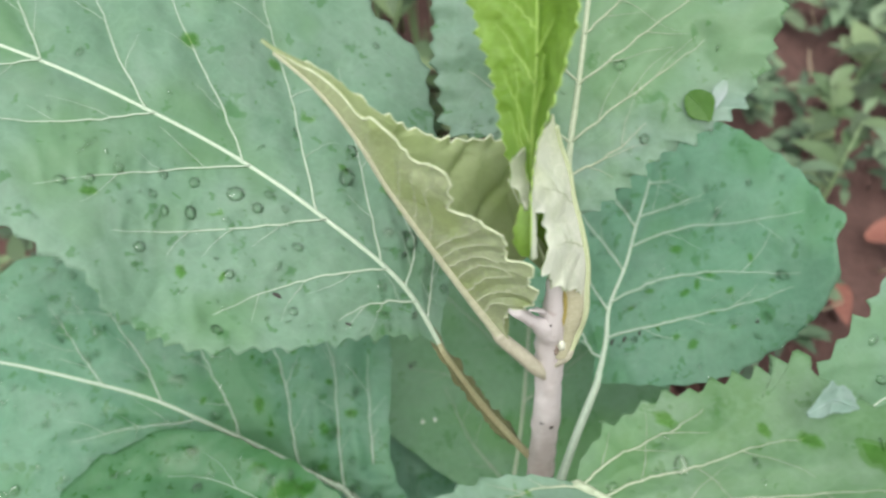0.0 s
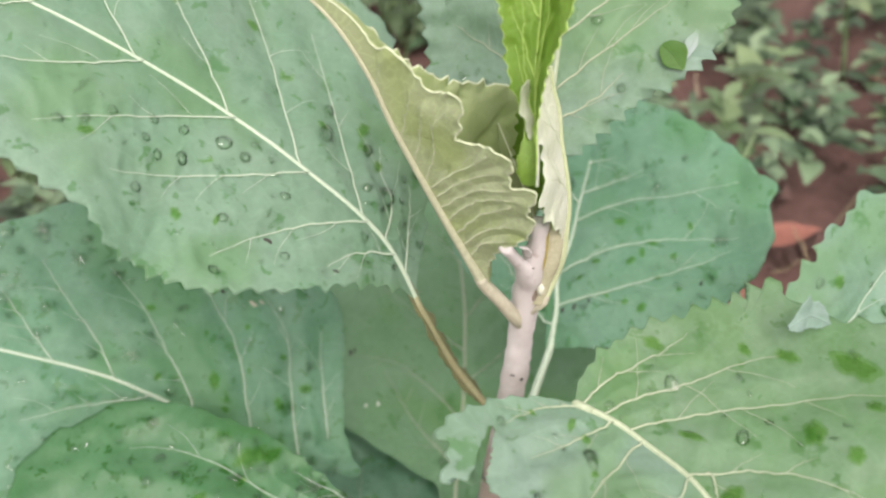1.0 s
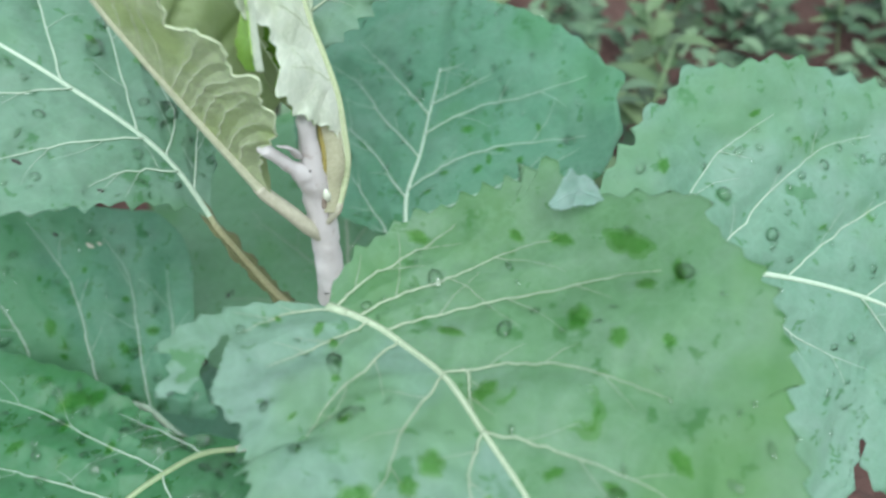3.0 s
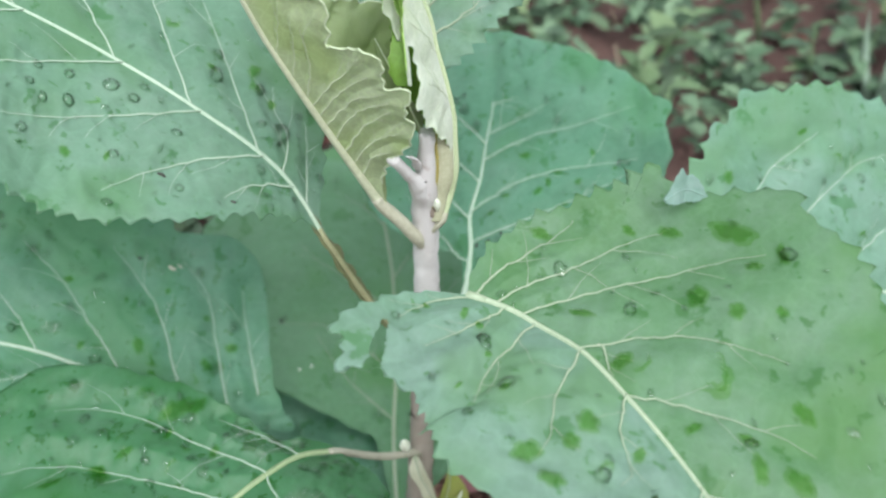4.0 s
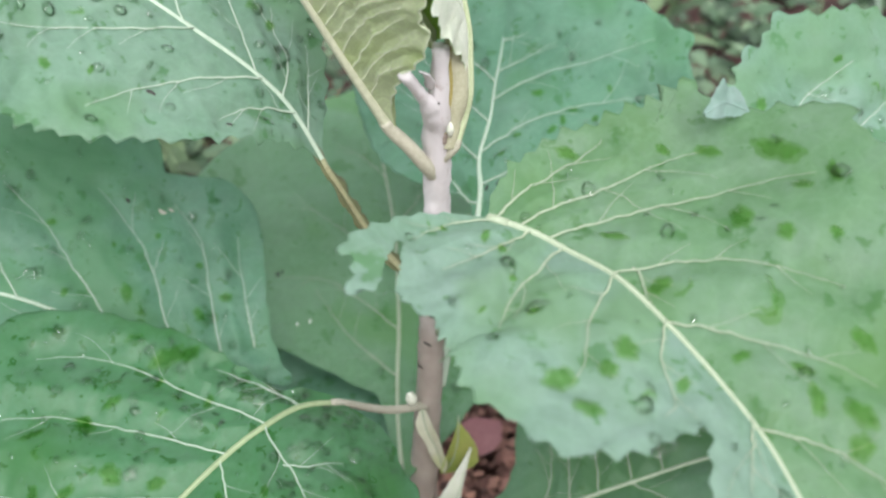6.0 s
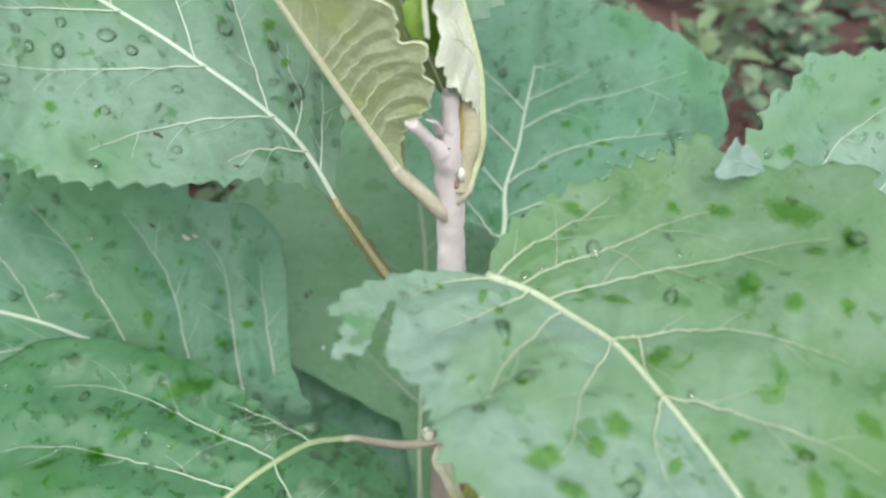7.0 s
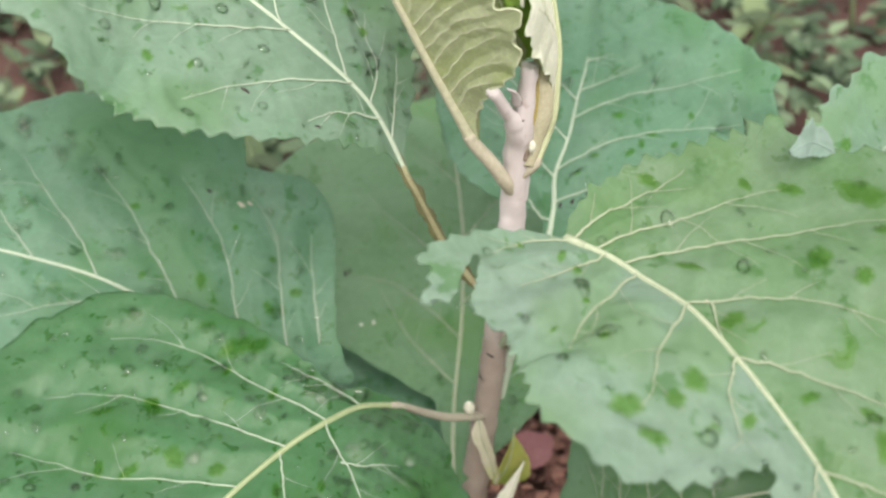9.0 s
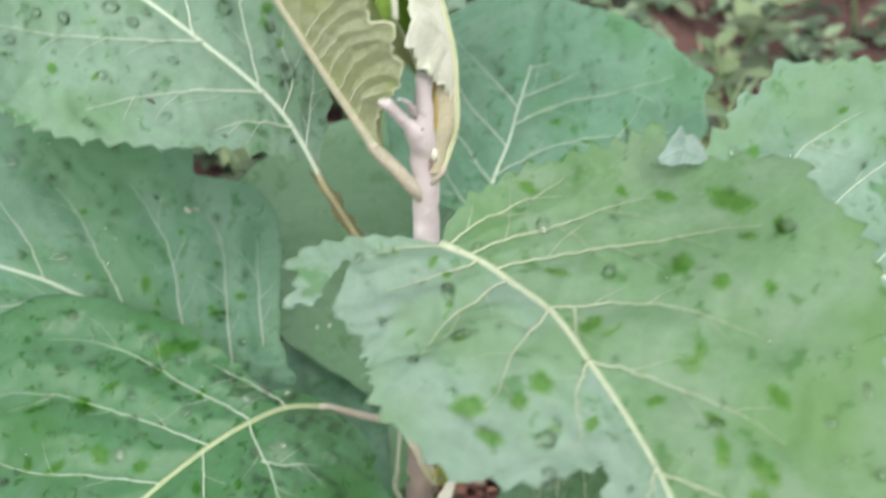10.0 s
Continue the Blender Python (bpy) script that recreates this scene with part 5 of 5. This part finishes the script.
# scraps and a side shoot low on the stem
scrap = Blade([(-0.0026, 0.0032, 0.1529), (-0.0006, 0.0002, 0.1439), (0.0029, -0.0003, 0.1329), (0.0069, 0.0002, 0.1129)], (0.3, -0.9, 0.35), [(0, 0.0015), (0.006, 0.0028), (0.014, 0.0034), (0.024, 0.0024), (0.032, 0.0026), (0.039, 0)], [(0, 0.0015), (0.005, 0.0042), (0.013, 0.0030), (0.022, 0.0034), (0.032, 0.0022), (0.039, 0)],
              (35, 20), (0, 0), 0.0008, (7, 0.0012), 53)
scrap.build("leaf_scrap", MAT_PALE_SCRAP, MAT_VEIN, plant, "withered pale strip of leaf hanging from a node", [], rib=(0.0007, 0.0003), nu=60, nv=8)
shoot = Blade([(0.0059, 0.0072, 0.1059), (0.0099, 0.0052, 0.1189), (0.0119, 0.0052, 0.1319), (0.0124, 0.0072, 0.1469)], (0.35, -0.8, 0.45), [(0, 0.001), (0.010, 0.007), (0.022, 0.007), (0.037, 0)], [(0, 0.001), (0.010, 0.009), (0.022, 0.009), (0.037, 0)],
              (35, 25), (0, 0), 0.0008, (8, 0.0008), 59)
shoot.build("leaf", MAT_YELLOW, MAT_VEIN, plant, "small yellow-green side shoot leaf", [], rib=(0.0009, 0.0004), nu=60, nv=10)
white = Blade([(0.0069, 0.0012, 0.0839), (0.0104, -0.0013, 0.0979), (0.0134, -0.0008, 0.1119), (0.0174, 0.0022, 0.1299)], (-0.3, -0.85, 0.4), [(0, 0.002), (0.012, 0.007), (0.026, 0.005), (0.048, 0)], [(0, 0.002), (0.012, 0.006), (0.026, 0.003), (0.048, 0)],
              (35, 50), (0, 0), 0.0008, (8, 0.0012), 61)
white.build("leaf", MAT_BUDLEAF, MAT_BUD, plant, "tiny whitish folded bud leaf", [], rib=(0.001, 0.0004), nu=60, nv=10)


def blemish(blade, a, b, r, mat, label):
    """A small uneven raised fleck on a leaf."""
    side, a, b = (1 if b > 0 else -1), a * blade.size, abs(b) * blade.size
    w = np.linspace(0, 2 * math.pi, 14, endpoint=False)
    rr = r * (1 + 0.22 * np.sin(2 * w + 1) + 0.15 * np.sin(3 * w))
    vs = list(blade.place(a + rr * np.cos(w), b + 0.7 * rr * np.sin(w), side, 0.0001)) + list(blade.place(a + 0.5 * rr * np.cos(w), b + 0.35 * rr * np.sin(w), side, 0.0007))
    fs = [(k, (k + 1) % 14, 14 + (k + 1) % 14, 14 + k) for k in range(14)] + [tuple(range(14, 28))]
    part_data("leaf_spot", vs, fs, mat, plant, label)


blemish(big, 0.066, 0.0334, 0.0014, MAT_SPECK, "dark dried spot on a leaf")
blemish(under, 0.052, -0.056, 0.0015, MAT_STALK, "whitish bitten fleck on a leaf")
blemish(under, 0.049, -0.0585, 0.0010, MAT_STALK, "whitish bitten fleck on a leaf")
blemish(mid_low, 0.0855, 0.043, 0.0012, MAT_BUD, "pale fleck on a leaf")
blemish(mid_low, 0.0835, 0.049, 0.0010, MAT_BUD, "pale fleck on a leaf")
blemish(near, 0.039, 0.0045, 0.0005, MAT_STALK, "white fleck beside a midrib")


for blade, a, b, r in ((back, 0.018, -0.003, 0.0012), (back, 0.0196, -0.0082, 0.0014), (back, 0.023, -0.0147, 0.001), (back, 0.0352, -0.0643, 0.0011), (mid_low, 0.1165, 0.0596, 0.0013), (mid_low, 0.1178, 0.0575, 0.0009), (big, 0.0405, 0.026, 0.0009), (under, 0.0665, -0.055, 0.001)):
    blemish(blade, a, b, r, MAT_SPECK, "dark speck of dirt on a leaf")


def stubs():
    for path, r, mat, label in (
            ([(-0.0031, 0.0112, 0.0679), (-0.0171, 0.0012, 0.0779)], (0.0036, 0.0028), MAT_BARK, "brown cut stalk stub"),
            ([(0.0009, 0.0112, 0.0799), (0.0129, -0.0028, 0.0839), (0.0189, -0.0108, 0.0869)], (0.003, 0.002), MAT_BARK, "brown stalk base low on the stem")):
        p = curve_through(path, 14)
        v, f = tube_data(p, np.linspace(*r, 14), 10)
        part_data("stalk_base", v, f, mat, plant, label)


stubs()


# ---------------------------------------------------------------- weeds, grass and litter on the soil
def leaf_patch(vs, fs, base, way, up, length, width, bend, fold_deg=18):
    """One small ovate leaf with a keel, appended to vs and fs."""
    way, up = np.array(way, float), np.array(up, float)
    way /= np.linalg.norm(way)
    up -= way * (up @ way)
    up /= np.linalg.norm(up) + 1e-9
    sd = np.cross(way, up)
    k0, n = len(vs), 7
    p, d = np.array(base, float), way.copy()
    for i in range(n):
        t = i / (n - 1)
        w = width * math.sin(math.pi * min(0.97, 0.06 + t * 0.94) ** 0.8) * 0.5
        lift = math.tan(radians(fold_deg)) * w
        vs += [p + sd * w + up * lift, p, p - sd * w + up * lift]
        p = p + d * length / (n - 1)
        d = d - up * bend / (n - 1)
        d /= np.linalg.norm(d)
    for i in range(n - 1):
        a = k0 + i * 3
        fs += [(a, a + 1, a + 4, a + 3), (a + 1, a + 2, a + 5, a + 4)]


def weed_parts(rng):
    """Stem path and leaves of one small broad-leaved weed."""
    high = rng.uniform(0.025, 0.075)
    leanx, leany = rng.uniform(-0.4, 0.4, 2)
    stem_path = [np.array((leanx * high * t * t, leany * high * t * t, high * t)) for t in np.linspace(0, 1, 6)]
    leaves = []
    for k in range(rng.randint(6, 11)):
        t = rng.uniform(0.25, 1.0)
        p = np.array((leanx * high * t * t, leany * high * t * t, high * t))
        w = rng.uniform(0, 6.28)
        vs, fs = [], []
        L = rng.uniform(0.014, 0.034) * (1.15 - 0.4 * t)
        leaf_patch(vs, fs, p, (math.cos(w), math.sin(w), rng.uniform(0.1, 0.8)), (0, 0, 1), L, L * rng.uniform(0.38, 0.62), rng.uniform(0.3, 1.1))
        leaves.append((vs, fs))
    return stem_path, leaves


def clear_of_plant(x, y):
    return (x * x + (y - 0.02) ** 2) > 0.075 ** 2


def weeds():
    rng = np.random.RandomState(5)
    kinds = []
    for k in range(7):
        path, leaves = weed_parts(rng)
        thing = empty_thing("weed", "small broad-leaved green weed growing in red soil", "weed", (0, 0, -9))
        tagged(thing, group="weeds in the soil")
        v, f = tube_data(path, np.linspace(0.0011, 0.0005, 6), 5)
        part_data("stem", v, f, MAT_GRASS, thing)
        for vs, fs in leaves:
            part_data("leaf", vs, fs, MAT_WEED_PALE if k == 6 else MAT_WEED, thing)
        kinds.append(thing)
    tall = [(-0.20, 0.45), (-0.155, 0.475), (-0.245, 0.49), (-0.19, 0.66), (-0.28, 0.70), (-0.12, 0.62), (-0.18, 0.425), (-0.225, 0.425), (-0.14, 0.44), (-0.26, 0.45), (-0.20, 0.51), (-0.21, 0.60), (-0.23, 0.66), (-0.16, 0.59), (-0.17, 0.71), (-0.32, 0.66), (0.36, 0.52), (0.30, 0.62), (0.42, 0.44)]
    spots = list(tall)
    while len(spots) < 280:
        x, y = rng.uniform(-0.95, 1.15), rng.uniform(0.10, 1.25)
        thick = noise.noise((x * 4, y * 4, 2.2))
        if clear_of_plant(x, y) and ((x - 0.1) / 0.95) ** 2 + ((y - 0.55) / 0.62) ** 2 < 1 + 0.6 * noise.noise((x * 3, y * 3, 9.1)) and y > 0.13 and thick > -0.32 and all((x - a) ** 2 + (y - b) ** 2 > 0.026 ** 2 for a, b in spots):
            spots.append((x, y))
    for n, (x, y) in enumerate(spots):
        m = Matrix.Translation((x, y, -0.008)) @ pose(0, 0, 0, rng.uniform(-12, 12), rng.uniform(-12, 12), rng.uniform(0, 360)) @ Matrix.Scale(rng.uniform(1.9, 2.5) if n < len(tall) else rng.uniform(0.8, 1.7), 4)
        if n < len(kinds):
            kinds[n].matrix_basis = m
        else:
            c = copy_thing(kinds[n % len(kinds)], Matrix())
            c.matrix_basis = m
    # the farther growth in one sheet
    vs, fs = [], []
    for k in range(2700):
        wide = k % 2
        x, y = (rng.normal(0.1, 2.2), rng.normal(0.6, 2.2)) if wide else (rng.normal(0.1, 0.5), rng.normal(0.62, 0.42))
        near_view = -0.75 < x < 0.95 and 0.18 < y < 1.05
        if near_view and rng.rand() < 0.2 or not clear_of_plant(x, y) or noise.noise((x * 4, y * 4, 2.2)) < -0.35:
            continue
        path, leaves = weed_parts(rng)
        for lv, lf in leaves:
            k0 = len(vs)
            vs += [p + np.array((x, y, -0.008)) for p in lv]
            fs += [tuple(i + k0 for i in f) for f in lf]
    tagged(part_data("weed_cover", vs, fs, MAT_WEED_PALE), "mixed low weed leaves covering red soil", "weeds", kind="stuff")


def grass():
    rng = np.random.RandomState(9)
    vs, fs = [], []
    for k in range(300):
        x, y = rng.uniform(-1.2, 1.4), rng.uniform(0.2, 1.7)
        if not clear_of_plant(x, y) or noise.noise((x * 3, y * 3, 7.7)) < 0.0:
            continue
        for b in range(rng.randint(3, 7)):
            w, L = rng.uniform(0, 6.28), rng.uniform(0.05, 0.14)
            leaf_patch(vs, fs, (x + rng.uniform(-0.008, 0.008), y + rng.uniform(-0.008, 0.008), -0.01), (math.cos(w) * 0.6, math.sin(w) * 0.6, 1), (-math.cos(w), -math.sin(w), 0.6), L, rng.uniform(0.003, 0.007), rng.uniform(0.8, 2.2) * -1, 8)
    tagged(part_data("grass", vs, fs, MAT_GRASS), "sparse arching pale green grass blades", "grass", kind="stuff")


def blade_tuft():
    """A taller tuft of broad pale grass blades beyond the plant."""
    tuft = empty_thing("grass_tuft", "tall tuft of broad pale blue-green grass blades in the soil", "grass", (0.369, 0.487, -0.01))
    for lean, out, L, w in ((0.10, 0.06, 0.21, 0.016), (-0.35, 0.12, 0.12, 0.009), (0.55, -0.05, 0.13, 0.010), (0.3, 0.45, 0.11, 0.009), (-0.1, -0.5, 0.10, 0.008)):
        vs, fs = [], []
        leaf_patch(vs, fs, (0, 0, 0), (lean, out, 1), (-lean, -out - 0.4, 0.3), L, w, -0.35, 12)
        part_data("blade", vs, fs, MAT_GRASS_PALE, tuft)


def straw():
    rng = np.random.RandomState(15)
    vs, fs = [], []
    for k in range(260):
        x, y, w, L = rng.uniform(-0.7, 0.95), rng.uniform(0.16, 1.1), rng.uniform(0, 6.28), rng.uniform(0.015, 0.06)
        if not clear_of_plant(x, y):
            continue
        p = np.array([(x + math.cos(w) * L * t, y + math.sin(w) * L * t, 0.006 + rng.uniform(0, 0.016) * t + 0.003 * math.sin(t * 3)) for t in np.linspace(0, 1, 5)])
        v, f = tube_data(p, np.linspace(0.0011, 0.0006, 5), 5)
        k0 = len(vs)
        vs += v
        fs += [tuple(i + k0 for i in q) for q in f]
    tagged(part_data("dry_stalks", vs, fs, MAT_STRAW), "scattered dry straw-coloured stalks among the weeds", "dry stalks", kind="stuff")


def lumps(name, count, size, mat, label, category, seed, spread, flat=0.7):
    rng = np.random.RandomState(seed)
    ico = bmesh.new()
    bmesh.ops.create_icosphere(ico, subdivisions=1, radius=1)
    base = np.array([v.co[:] for v in ico.verts])
    tris = [tuple(v.index for v in f.verts) for f in ico.faces]
    ico.free()
    vs, fs = [], []
    for k in range(count):
        x, y = spread(rng)
        r = size[0] + (size[1] - size[0]) * rng.rand() ** 2
        p = base * (1 + rng.uniform(-0.4, 0.4, (len(base), 1))) * (r, r * rng.uniform(0.35, 1), r * flat)
        w = rng.uniform(0, 6.28)
        p = p @ np.array([[math.cos(w), -math.sin(w), 0], [math.sin(w), math.cos(w), 0], [0, 0, 1]])
        k0 = len(vs)
        vs += list(p + (x, y, r * flat * 0.3 - 0.008))
        fs += [tuple(i + k0 for i in t) for t in tris]
    tagged(part_data(name, vs, fs, mat, smooth=False), label, category, kind="stuff")


def litter():
    rng = np.random.RandomState(21)
    for k in range(26):
        x, y = (rng.uniform(-0.6, 0.8), rng.uniform(0.15, 0.95)) if k else (0.19, 0.37)
        vs, fs = [], []
        w = rng.uniform(0, 6.28)
        L = rng.uniform(0.02, 0.045) if k else 0.05
        leaf_patch(vs, fs, (0, 0, 0), (math.cos(w), math.sin(w), 0.15), (0, 0, 1), L, L * 0.5, rng.uniform(-0.4, 0.8), 22)
        ob = part_data("dead_leaf", vs, fs, MAT_LITTER)
        ob.location = (x, y, 0.004)
        tagged(ob, "dry reddish dead leaf lying on the soil", "dead leaf", "fallen leaves")


def pink_leaf():
    vs, fs = [], []
    leaf_patch(vs, fs, (-0.012, -0.014, 0), (0.6, 0.7, 0.12), (0, -0.3, 1), 0.036, 0.024, 0.7, 24)
    ob = part_data("dead_leaf", vs, fs, MAT_PINK)
    ob.location = (0.027, 0.106, 0.006)
    tagged(ob, "curled pinkish-red dead leaf among soil chips", "dead leaf", "fallen leaves")


weeds()
grass()
blade_tuft()
straw()
lumps("soil_clods", 1500, (0.003, 0.014), MAT_CLOD, "crumbly reddish soil clods", "soil clods", 31, lambda r: (r.uniform(-0.9, 1.1), r.uniform(-0.15, 1.4)))
lumps("soil_crumbs", 1500, (0.0018, 0.0065), MAT_CRUMB, "pinkish soil crumbs and chips at the foot of the stem", "soil crumbs", 33, lambda r: (r.normal(0.03, 0.06), r.normal(0.10, 0.07)), 0.5)
litter()
pink_leaf()
